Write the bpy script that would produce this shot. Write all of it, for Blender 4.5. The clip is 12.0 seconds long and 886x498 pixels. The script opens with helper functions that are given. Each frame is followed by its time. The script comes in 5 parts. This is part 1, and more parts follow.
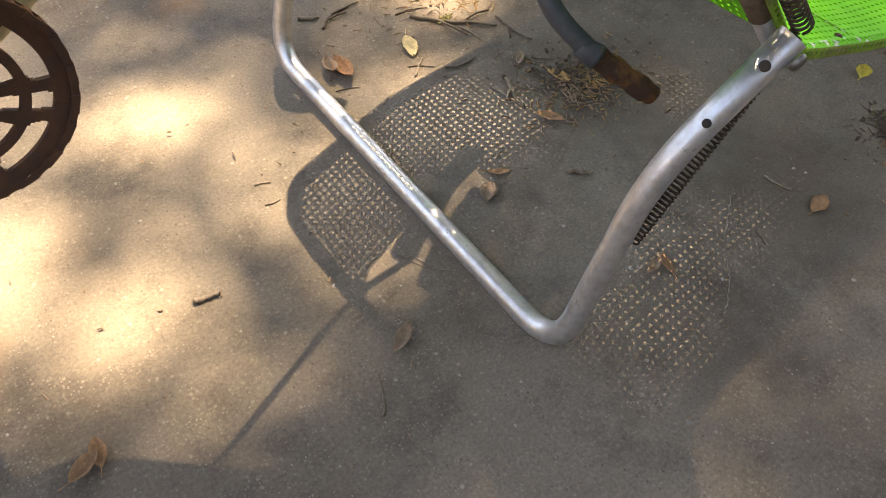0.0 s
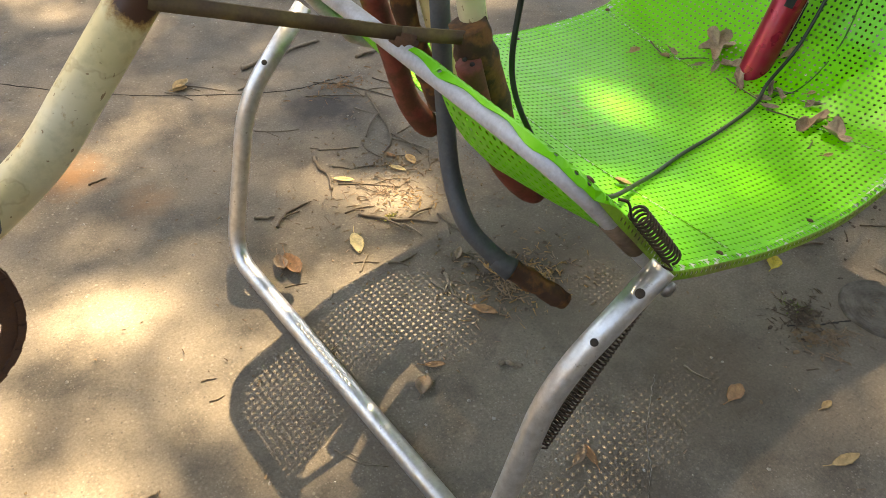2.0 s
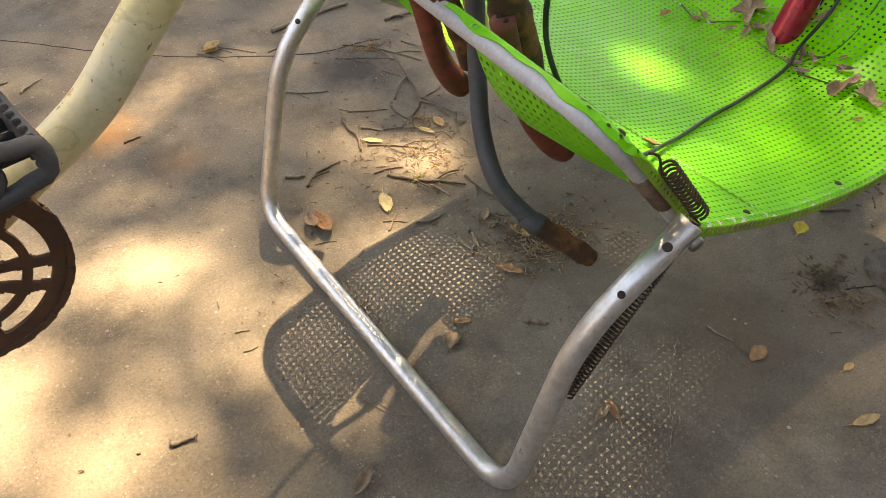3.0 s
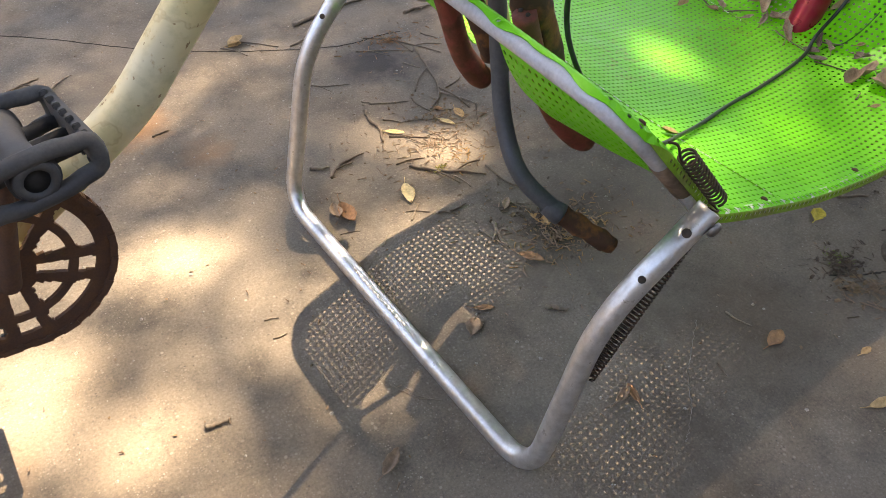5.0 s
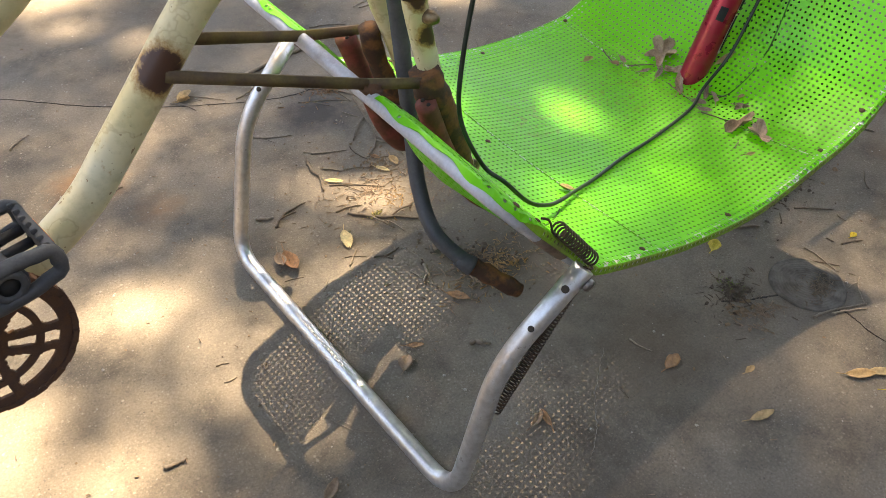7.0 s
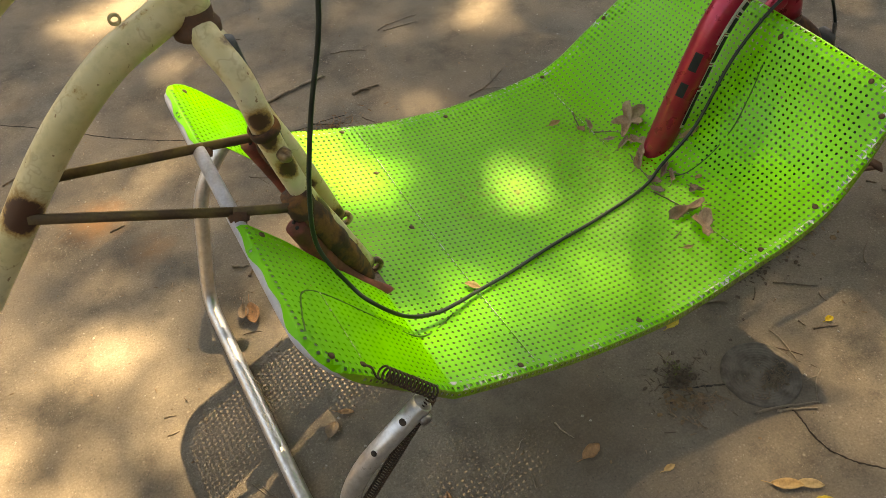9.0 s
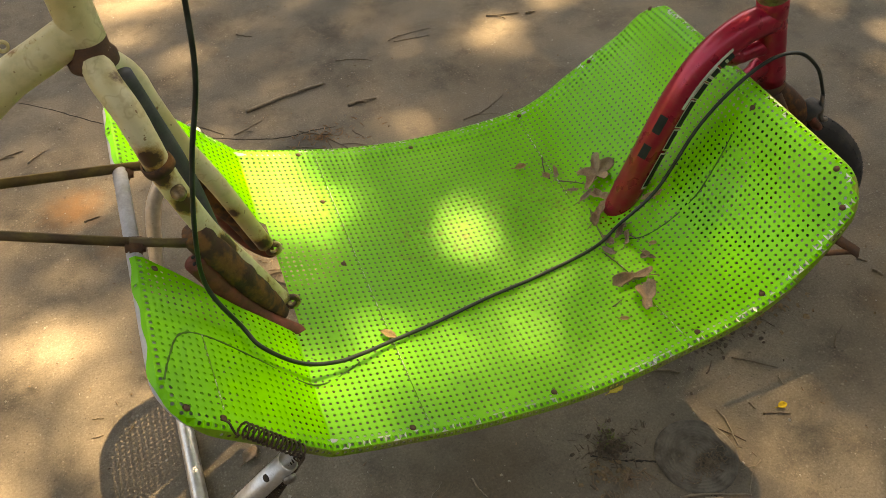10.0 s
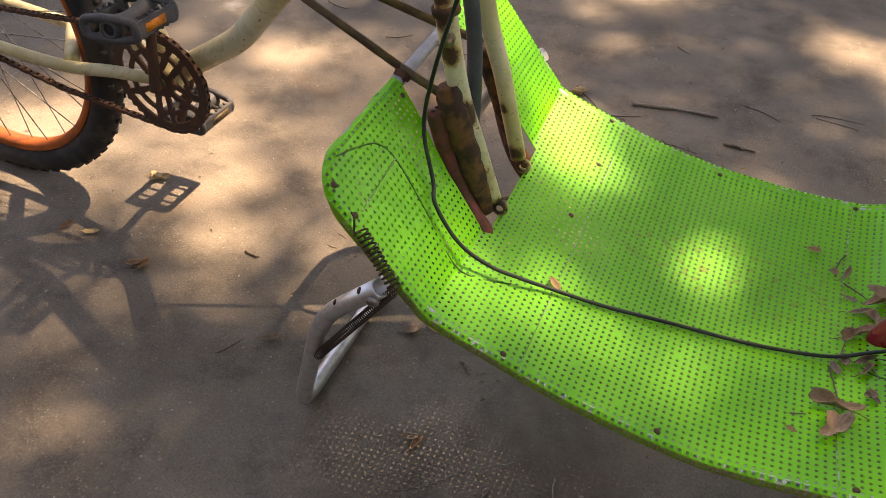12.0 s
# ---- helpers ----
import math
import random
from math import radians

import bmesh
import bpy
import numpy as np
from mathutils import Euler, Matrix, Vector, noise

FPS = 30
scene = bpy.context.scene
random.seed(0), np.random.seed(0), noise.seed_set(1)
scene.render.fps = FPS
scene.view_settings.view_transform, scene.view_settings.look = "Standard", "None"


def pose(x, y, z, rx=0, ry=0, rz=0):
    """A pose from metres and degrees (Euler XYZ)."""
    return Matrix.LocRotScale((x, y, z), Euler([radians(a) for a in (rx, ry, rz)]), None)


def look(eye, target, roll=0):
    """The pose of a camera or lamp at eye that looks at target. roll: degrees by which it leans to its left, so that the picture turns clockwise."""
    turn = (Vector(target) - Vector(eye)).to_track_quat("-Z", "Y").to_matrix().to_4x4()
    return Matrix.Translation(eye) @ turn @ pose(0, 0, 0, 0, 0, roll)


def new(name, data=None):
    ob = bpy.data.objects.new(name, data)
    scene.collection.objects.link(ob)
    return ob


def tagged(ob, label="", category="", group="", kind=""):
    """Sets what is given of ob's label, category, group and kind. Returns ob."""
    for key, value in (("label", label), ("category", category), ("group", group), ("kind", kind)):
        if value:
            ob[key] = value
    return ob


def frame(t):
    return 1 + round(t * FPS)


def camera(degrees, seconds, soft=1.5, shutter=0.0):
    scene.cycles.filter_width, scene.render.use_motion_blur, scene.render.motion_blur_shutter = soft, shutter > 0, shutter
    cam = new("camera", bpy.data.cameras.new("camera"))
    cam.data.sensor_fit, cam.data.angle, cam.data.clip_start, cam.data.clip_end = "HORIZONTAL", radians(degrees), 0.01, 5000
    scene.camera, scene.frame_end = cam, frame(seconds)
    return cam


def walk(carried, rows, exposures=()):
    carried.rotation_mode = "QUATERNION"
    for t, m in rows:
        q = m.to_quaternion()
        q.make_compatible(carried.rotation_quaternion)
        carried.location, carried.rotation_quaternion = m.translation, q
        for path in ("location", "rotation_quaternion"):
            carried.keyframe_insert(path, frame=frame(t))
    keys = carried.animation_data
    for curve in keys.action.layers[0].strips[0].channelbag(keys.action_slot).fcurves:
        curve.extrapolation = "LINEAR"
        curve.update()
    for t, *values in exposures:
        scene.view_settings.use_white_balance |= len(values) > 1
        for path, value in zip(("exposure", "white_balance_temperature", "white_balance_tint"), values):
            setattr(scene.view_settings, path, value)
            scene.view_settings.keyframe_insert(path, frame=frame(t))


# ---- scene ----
cam = camera(59.1, 12.0, soft=0.65)
PATH = [
    (0, (-0.646, -0.528, 0.685), (0.126, 0.455, -0.876), 3.3),
    (0.5, (-0.661, -0.525, 0.718), (0.22, 0.624, -0.662), 1.4),
    (1, (-0.601, -0.526, 0.771), (0.374, 0.649, -0.52), 1.1),
    (1.5, (-0.59, -0.541, 0.779), (0.406, 0.661, -0.471), 2.4),
    (2, (-0.603, -0.564, 0.771), (0.356, 0.623, -0.523), 3.3),
    (2.5, (-0.627, -0.573, 0.768), (0.283, 0.603, -0.569), 3.6),
    (4.5, (-0.617, -0.59, 0.781), (0.241, 0.592, -0.585), 1.4),
    (5, (-0.645, -0.59, 0.785), (0.201, 0.597, -0.584), 1.4),
    (5.5, (-0.641, -0.625, 0.819), (0.229, 0.518, -0.573), 1.0),
    (6, (-0.648, -0.647, 0.863), (0.24, 0.505, -0.509), 1.1),
    (6.5, (-0.658, -0.656, 0.897), (0.271, 0.486, -0.456), 2.4),
    (6.7, (-0.654, -0.659, 0.904), (0.283, 0.483, -0.444), 1.8),
    (8.3, (-0.42, -0.731, 1.005), (0.28, 0.49, -0.417), -0.9),
    (8.5, (-0.385, -0.747, 1.041), (0.274, 0.486, -0.388), -1.3),
    (9, (-0.311, -0.733, 1.066), (0.279, 0.52, -0.377), -5.4),
    (9.5, (-0.24, -0.699, 1.067), (0.322, 0.536, -0.402), -3.1),
    (10, (-0.115, -0.739, 1.089), (0.337, 0.558, -0.365), -3.2),
    (10.5, (0.034, -0.839, 1.12), (0.286, 0.578, -0.269), -2.7),
    (11, (0.073, -0.84, 1.116), (0.171, 0.606, -0.262), -0.1),
    (11.5, (0.102, -0.828, 1.091), (-0.219, 0.628, -0.241), -0.4),
    (12, (0.145, -0.859, 0.976), (-0.388, 0.529, -0.362), 3.1),
]

walk(cam, [(t, look(eye, target, roll)) for t, eye, target, roll in PATH], [(0, 2.60, 9300, 19), (0.5, 2.58, 7400, 23), (1, 2.66, 6950, 21), (1.5, 2.68, 8000, 12), (2.5, 2.60, 11300, 15), (4.5, 2.60, 9000, 20), (6.5, 2.58, 8500, 18), (8.5, 2.38, 12000, 12), (9, 2.19, 13000, 14), (10.5, 2.13, 14600, 17), (12, 1.97, 9700, 27)])

# ---- daylight: sun through a tree crown, blue sky ----
SUN = Vector((0.39, 0.42, 1.0))
world = bpy.data.worlds.new("sky")
scene.world = world
world.use_nodes = True
wn = world.node_tree.nodes
sky = wn.new("ShaderNodeTexSky")
sky.sky_type = "NISHITA"
sky.sun_disc = False
sky.sun_elevation = math.atan2(SUN.z, math.hypot(SUN.x, SUN.y))
sky.sun_rotation = math.atan2(SUN.x, SUN.y)
world.node_tree.links.new(sky.outputs[0], wn["Background"].inputs[0])
wn["Background"].inputs[1].default_value = 0.150
sun_data = bpy.data.lights.new("sun", "SUN")
sun_data.energy, sun_data.angle, sun_data.color = 4.6, radians(0.55), (1.0, 0.93, 0.80)
sun = new("sun", sun_data)
sun.matrix_world = look(SUN * 20, (0, 0, 0))


# ---- materials ----
def mat(name, rough=0.6, metal=0.0):
    m = bpy.data.materials.new(name)
    m.use_nodes = True
    b = m.node_tree.nodes["Principled BSDF"]
    b.inputs["Roughness"].default_value = rough
    b.inputs["Metallic"].default_value = metal
    return m, m.node_tree.nodes, m.node_tree.links, b


def coords(n, l, scale=(1, 1, 1)):
    tc = n.new("ShaderNodeTexCoord")
    mp = n.new("ShaderNodeMapping")
    mp.inputs["Scale"].default_value = scale
    l.new(tc.outputs["Object"], mp.inputs[0])
    return mp.outputs[0]


def noise_tex(n, l, co, scale, detail=4.0, rough=0.55):
    t = n.new("ShaderNodeTexNoise")
    t.inputs["Scale"].default_value, t.inputs["Detail"].default_value, t.inputs["Roughness"].default_value = scale, detail, rough
    l.new(co, t.inputs["Vector"])
    return t.outputs["Fac"]


def ramp(n, l, fac, *stops):
    r = n.new("ShaderNodeValToRGB")
    e = r.color_ramp.elements
    while len(e) < len(stops):
        e.new(0.5)
    for el, (pos, col) in zip(e, stops):
        el.position = pos
        el.color = (*col, 1) if isinstance(col, tuple) else (col, col, col, 1)
    l.new(fac, r.inputs[0])
    return r.outputs[0]


def mix(n, l, fac, a, b, how="MIX"):
    m = n.new("ShaderNodeMix")
    m.data_type, m.blend_type = "RGBA", how
    for sock, v in ((m.inputs[0], fac), (m.inputs[6], a), (m.inputs[7], b)):
        if isinstance(v, tuple):
            sock.default_value = (*v, 1)
        elif isinstance(v, (int, float)):
            sock.default_value = v
        else:
            l.new(v, sock)
    return m.outputs[2]


def bump(n, l, height, b, strength=0.3, dist=0.001):
    k = n.new("ShaderNodeBump")
    k.inputs["Strength"].default_value, k.inputs["Distance"].default_value = strength, dist
    l.new(height, k.inputs["Height"])
    l.new(k.outputs[0], b.inputs["Normal"])


def worn(name, base, dark, rough=0.5, metal=0.0, scale=40.0, grain=400.0, amount=(0.45, 0.7), bumps=0.25):
    """Base colour broken by darker wear at two scales."""
    m, n, l, b = mat(name, rough, metal)
    co = coords(n, l)
    big = ramp(n, l, noise_tex(n, l, co, scale, 5), (amount[0], 0.0), (amount[1], 1.0))
    fine = noise_tex(n, l, co, grain, 3)
    col = mix(n, l, big, base, dark)
    col = mix(n, l, 0.35, col, ramp(n, l, fine, (0.3, 0.45), (0.7, 1.0)), "MULTIPLY")
    l.new(col, b.inputs["Base Color"])
    l.new(ramp(n, l, big, (0, rough), (1, min(1.0, rough + 0.3))), b.inputs["Roughness"])
    bump(n, l, fine, b, bumps, 0.0006)
    return m


def concrete_material():
    m, n, l, b = mat("worn_concrete", 0.9)
    co = coords(n, l)
    tone = ramp(n, l, noise_tex(n, l, co, 2.2, 6, 0.6), (0.25, (0.130, 0.104, 0.076)), (0.5, (0.195, 0.162, 0.123)), (0.75, (0.245, 0.208, 0.160)))
    stain = ramp(n, l, noise_tex(n, l, co, 7.0, 7, 0.72), (0.34, 0.58), (0.52, 1.0), (0.72, 1.12))
    grit = ramp(n, l, noise_tex(n, l, co, 260.0, 4, 0.75), (0.32, 0.74), (0.5, 0.98), (0.68, 1.24))
    col = mix(n, l, 1.0, tone, stain, "MULTIPLY")
    col = mix(n, l, 1.0, col, grit, "MULTIPLY")
    for scale, size, cover, light in ((95.0, 0.26, 0.88, (0.36, 0.315, 0.25)), (150.0, 0.34, 0.70, (0.29, 0.25, 0.195)), (300.0, 0.40, 0.55, (0.27, 0.235, 0.185)), (210.0, 0.34, 0.66, (0.11, 0.092, 0.072))):
        v = n.new("ShaderNodeTexVoronoi")
        v.inputs["Scale"].default_value = scale
        l.new(co, v.inputs["Vector"])
        chip = ramp(n, l, v.outputs["Distance"], (size * 0.55, 1.0), (size, 0.0))
        pick = n.new("ShaderNodeSeparateColor")
        l.new(v.outputs["Color"], pick.inputs[0])
        keep = ramp(n, l, pick.outputs[0], (cover, 0.0), (cover + 0.25, 1.0))
        both = n.new("ShaderNodeMath")
        both.operation = "MULTIPLY"
        l.new(chip, both.inputs[0])
        l.new(keep, both.inputs[1])
        patchy = n.new("ShaderNodeMath")
        patchy.operation = "MULTIPLY"
        l.new(both.outputs[0], patchy.inputs[0])
        l.new(ramp(n, l, noise_tex(n, l, co, 9.0 + scale * 0.03, 5, 0.65), (0.40, 0.25), (0.60, 1.0)), patchy.inputs[1])
        col = mix(n, l, patchy.outputs[0], col, light)
    rusty = ramp(n, l, noise_tex(n, l, co, 3.1, 2, 0.5), (0.66, 0.0), (0.76, 0.6))
    col = mix(n, l, rusty, col, (0.21, 0.125, 0.06))
    # dark, pale and orange ragged patches; broad brown ones under and beside the deck
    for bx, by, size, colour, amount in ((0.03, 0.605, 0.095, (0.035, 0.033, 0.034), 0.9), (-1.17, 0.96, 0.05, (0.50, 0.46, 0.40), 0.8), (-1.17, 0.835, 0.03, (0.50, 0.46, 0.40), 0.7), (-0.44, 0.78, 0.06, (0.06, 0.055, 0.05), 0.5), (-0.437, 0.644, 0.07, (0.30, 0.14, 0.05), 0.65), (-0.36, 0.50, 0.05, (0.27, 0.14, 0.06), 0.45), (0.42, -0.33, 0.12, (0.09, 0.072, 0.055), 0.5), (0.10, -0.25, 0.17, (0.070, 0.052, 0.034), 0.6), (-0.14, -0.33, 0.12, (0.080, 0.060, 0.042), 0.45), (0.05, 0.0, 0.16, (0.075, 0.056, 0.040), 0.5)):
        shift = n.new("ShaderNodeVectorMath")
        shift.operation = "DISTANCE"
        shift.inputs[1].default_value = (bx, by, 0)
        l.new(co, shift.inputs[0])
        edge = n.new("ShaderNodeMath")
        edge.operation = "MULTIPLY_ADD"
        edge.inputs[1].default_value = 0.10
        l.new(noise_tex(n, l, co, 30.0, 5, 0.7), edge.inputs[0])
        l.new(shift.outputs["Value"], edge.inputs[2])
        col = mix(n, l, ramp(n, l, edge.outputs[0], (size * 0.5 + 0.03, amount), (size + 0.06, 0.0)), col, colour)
    white = ramp(n, l, noise_tex(n, l, co, 14.0, 8, 0.75), (0.66, 0.0), (0.74, 0.5))
    col = mix(n, l, white, col, (0.42, 0.40, 0.37))
    l.new(col, b.inputs["Base Color"])
    bump(n, l, noise_tex(n, l, co, 210.0, 6, 0.7), b, 0.55, 0.002)
    return m


def green_material():
    m, n, l, b = mat("green_paint", 0.38)
    co = coords(n, l)
    tone = ramp(n, l, noise_tex(n, l, co, 9.0, 3), (0.3, (0.088, 0.55, 0.003)), (0.7, (0.118, 0.63, 0.006)))
    sx = n.new("ShaderNodeSeparateXYZ")
    l.new(co, sx.inputs[0])
    def band(out, lo, hi, soft):
        a = n.new("ShaderNodeMapRange")
        a.inputs[1].default_value, a.inputs[2].default_value = lo - soft, lo + soft
        c = n.new("ShaderNodeMapRange")
        c.inputs[1].default_value, c.inputs[2].default_value = hi + soft, hi - soft
        l.new(out, a.inputs[0]), l.new(out, c.inputs[0])
        k = n.new("ShaderNodeMath")
        k.operation = "MULTIPLY"
        l.new(a.outputs[0], k.inputs[0]), l.new(c.outputs[0], k.inputs[1])
        return k.outputs[0]
    area = n.new("ShaderNodeMath")
    area.operation = "MULTIPLY"
    l.new(band(sx.outputs[0], 0.07, 0.40, 0.05), area.inputs[0])
    l.new(band(sx.outputs[1], 0.00, 0.11, 0.05), area.inputs[1])
    spots = ramp(n, l, noise_tex(n, l, co, 70.0, 6, 0.75), (0.52, 0.0), (0.62, 0.7))
    rust = n.new("ShaderNodeMath")
    rust.operation = "MULTIPLY"
    l.new(area.outputs[0], rust.inputs[0]), l.new(spots, rust.inputs[1])
    col = mix(n, l, rust.outputs[0], tone, (0.24, 0.17, 0.012))
    chips = ramp(n, l, noise_tex(n, l, co, 130.0, 2, 0.5), (0.76, 0.0), (0.79, 1.0))
    col = mix(n, l, chips, col, (0.10, 0.16, 0.03))
    dust = ramp(n, l, noise_tex(n, l, co, 22.0, 6, 0.7), (0.5, 0.0), (0.85, 0.14))
    col = mix(n, l, dust, col, (0.15, 0.34, 0.05))
    l.new(col, b.inputs["Base Color"])
    l.new(ramp(n, l, noise_tex(n, l, co, 30.0, 5), (0.3, 0.36), (0.7, 0.55)), b.inputs["Roughness"])
    b.inputs["Specular IOR Level"].default_value = 0.45
    bump(n, l, noise_tex(n, l, co, 60.0, 3), b, 0.12, 0.001)
    return m


def cream_material():
    m, n, l, b = mat("aged_cream_paint", 0.42)
    co = coords(n, l)
    tone = ramp(n, l, noise_tex(n, l, co, 7.0, 4, 0.6), (0.3, (0.56, 0.44, 0.17)), (0.5, (0.70, 0.60, 0.32)), (0.72, (0.76, 0.70, 0.49)))
    green = ramp(n, l, noise_tex(n, l, co, 60.0, 5, 0.65), (0.5, 0.0), (0.72, 0.45))
    col = mix(n, l, green, tone, (0.40, 0.36, 0.16))
    ring = ramp(n, l, noise_tex(n, l, co, 7.0, 5, 0.6), (0.53, 0.0), (0.54, 0.30), (0.55, 0.0))
    col = mix(n, l, ring, col, (0.30, 0.17, 0.05))
    rust = ramp(n, l, noise_tex(n, l, co, 34.0, 6, 0.72), (0.665, 0.0), (0.69, 1.0))
    col = mix(n, l, rust, col, (0.16, 0.06, 0.02))
    specks = ramp(n, l, noise_tex(n, l, co, 150.0, 2, 0.5), (0.70, 0.0), (0.73, 0.8))
    col = mix(n, l, specks, col, (0.24, 0.12, 0.04))
    halo = ramp(n, l, noise_tex(n, l, co, 34.0, 6, 0.72), (0.60, 0.0), (0.67, 0.6))
    col = mix(n, l, halo, col, (0.42, 0.24, 0.05))
    for (px, py, pz), size, wob in (((-0.441, 0.000, 0.537), 0.023, 0.026), ((-0.187, -0.055, 0.585), 0.012, 0.020), ((-0.183, -0.055, 0.560), 0.010, 0.020), ((-0.170, -0.055, 0.515), 0.011, 0.020), ((-0.148, -0.05, 0.435), 0.016, 0.03),
                                    ((-0.104, 0.050, 0.325), 0.013, 0.022), ((-0.093, 0.050, 0.305), 0.010, 0.02), ((-0.126, 0.045, 0.395), 0.004, 0.012), ((-0.090, -0.045, 0.300), 0.010, 0.02), ((-0.115, -0.04, 0.345), 0.008, 0.02),
                                    ((-0.194, -0.016, 0.66), 0.004, 0.012), ((-0.215, -0.002, 0.85), 0.006, 0.014), ((-0.195, 0.0, 0.75), 0.004, 0.012)):
        away = n.new("ShaderNodeVectorMath")
        away.operation = "DISTANCE"
        away.inputs[1].default_value = (px, py, pz)
        l.new(co, away.inputs[0])
        edge = n.new("ShaderNodeMath")
        edge.operation = "MULTIPLY_ADD"
        edge.inputs[1].default_value = -wob
        l.new(noise_tex(n, l, co, 95.0, 5, 0.7), edge.inputs[0])
        l.new(away.outputs["Value"], edge.inputs[2])
        col = mix(n, l, ramp(n, l, edge.outputs[0], (max(0.0, size - wob * 0.5 + 0.003), 0.85), (size - wob * 0.5 + 0.0075, 0.0)), col, (0.42, 0.22, 0.05))
        col = mix(n, l, ramp(n, l, edge.outputs[0], (max(0.0, size - wob * 0.5), 1.0), (size - wob * 0.5 + 0.002, 0.0)), col, (0.085, 0.036, 0.020))
    l.new(col, b.inputs["Base Color"])
    bump(n, l, noise_tex(n, l, co, 90.0, 4), b, 0.12, 0.001)
    return m


def silver_material():
    m, n, l, b = mat("scuffed_aluminium", 0.32, 0.85)
    co = coords(n, l)
    blot = ramp(n, l, noise_tex(n, l, co, 70.0, 6, 0.7), (0.35, (0.56, 0.55, 0.53)), (0.62, (0.74, 0.74, 0.73)), (0.7, (0.36, 0.33, 0.29)))
    l.new(blot, b.inputs["Base Color"])
    l.new(ramp(n, l, noise_tex(n, l, co, 120.0, 5), (0.3, 0.28), (0.7, 0.55)), b.inputs["Roughness"])
    bump(n, l, noise_tex(n, l, co, 240.0, 4), b, 0.15, 0.0005)
    return m


def red_material():
    m, n, l, b = mat("metallic_red_paint", 0.28, 0.45)
    co = coords(n, l)
    col = ramp(n, l, noise_tex(n, l, co, 14.0, 4), (0.3, (0.34, 0.008, 0.028)), (0.7, (0.48, 0.018, 0.050)))
    dust = ramp(n, l, noise_tex(n, l, co, 60.0, 6, 0.7), (0.5, 0.0), (0.8, 0.35))
    l.new(mix(n, l, dust, col, (0.32, 0.12, 0.09)), b.inputs["Base Color"])
    l.new(ramp(n, l, noise_tex(n, l, co, 40.0, 5), (0.3, 0.22), (0.7, 0.45)), b.inputs["Roughness"])
    b.inputs["Coat Weight"].default_value = 0.3
    return m


def leaf_material(name, a, c):
    m, n, l, b = mat(name, 0.75)
    co = coords(n, l)
    info = n.new("ShaderNodeObjectInfo")
    base = mix(n, l, info.outputs["Random"], a, c)
    veins = ramp(n, l, noise_tex(n, l, co, 160.0, 5, 0.7), (0.3, 0.55), (0.7, 1.15))
    l.new(mix(n, l, 1.0, base, veins, "MULTIPLY"), b.inputs["Base Color"])
    bump(n, l, noise_tex(n, l, co, 200.0, 3), b, 0.3, 0.001)
    return m


CONCRETE = concrete_material()
GREEN = green_material()
CREAM = cream_material()
LAP_AND_SHADE = worn("dark_green_lap_and_shade", (0.028, 0.13, 0.004), (0.05, 0.21, 0.006), 0.6, 0.0, 60, 300)
CHIP_SEAM = worn("chipped_green_edge", (0.12, 0.42, 0.004), (0.72, 0.74, 0.66), 0.45, 0.0, 150, 400, (0.50, 0.56), 0.2)
# turned-down lip: olive green, duller than the sheet
RIM_GREEN = worn("olive_green_rim", (0.20, 0.40, 0.02), (0.24, 0.26, 0.07), 0.55, 0.0, 34, 260, (0.42, 0.66), 0.3)
BARE_CHIP = worn("bare_metal_chip", (0.72, 0.74, 0.68), (0.50, 0.52, 0.44), 0.35, 0.3, 120, 400)
SILVER = silver_material()
RED = red_material()
RUST = worn("dark_rust", (0.115, 0.060, 0.040), (0.17, 0.085, 0.045), 0.85, 0.1, 60, 500, (0.4, 0.65), 0.5)
RUST_RED = worn("rusty_red_paint", (0.25, 0.055, 0.036), (0.16, 0.060, 0.032), 0.6, 0.1, 45, 400, (0.42, 0.58), 0.35)
RUST_PLATE = worn("scaling_rust", (0.075, 0.036, 0.020), (0.23, 0.10, 0.035), 0.85, 0.05, 45, 260, (0.46, 0.60), 0.9)
RUST_STRAP = worn("rusty_steel_strap", (0.125, 0.078, 0.045), (0.21, 0.155, 0.060), 0.75, 0.1, 22, 300, (0.42, 0.62), 0.4)
RAIL = worn("pale_grey_tube_paint", (0.56, 0.57, 0.60), (0.36, 0.33, 0.30), 0.45, 0.1, 18, 300, (0.52, 0.75), 0.15)
TAPE = worn("brown_tape", (0.22, 0.15, 0.10), (0.12, 0.08, 0.05), 0.6, 0.0, 60, 300)
HOSE = worn("dark_blue_grey_sleeve", (0.062, 0.069, 0.078), (0.105, 0.110, 0.115), 0.55, 0.0, 35, 300)
BLACK = worn("black_plastic", (0.062, 0.062, 0.064), (0.125, 0.120, 0.112), 0.55, 0.0, 30, 500)
RUBBER = worn("dusty_black_rubber", (0.030, 0.029, 0.028), (0.085, 0.078, 0.068), 0.85, 0.0, 25, 300)
CABLE = worn("black_cable_sleeve", (0.012, 0.020, 0.014), (0.04, 0.05, 0.04), 0.35, 0.0, 30, 300)
BRASS = worn("tarnished_plated_steel", (0.30, 0.225, 0.13), (0.11, 0.07, 0.04), 0.4, 0.8, 80, 400)
SPRING = worn("rusty_spring_wire", (0.060, 0.042, 0.032), (0.13, 0.075, 0.05), 0.6, 0.5, 80, 500)
ORANGE_RIM = worn("orange_rim", (0.62, 0.15, 0.03), (0.36, 0.11, 0.05), 0.4, 0.3, 20, 300)
WHEEL_GREY = worn("grey_plastic_rim", (0.42, 0.42, 0.42), (0.24, 0.23, 0.21), 0.5, 0.0, 20, 300)
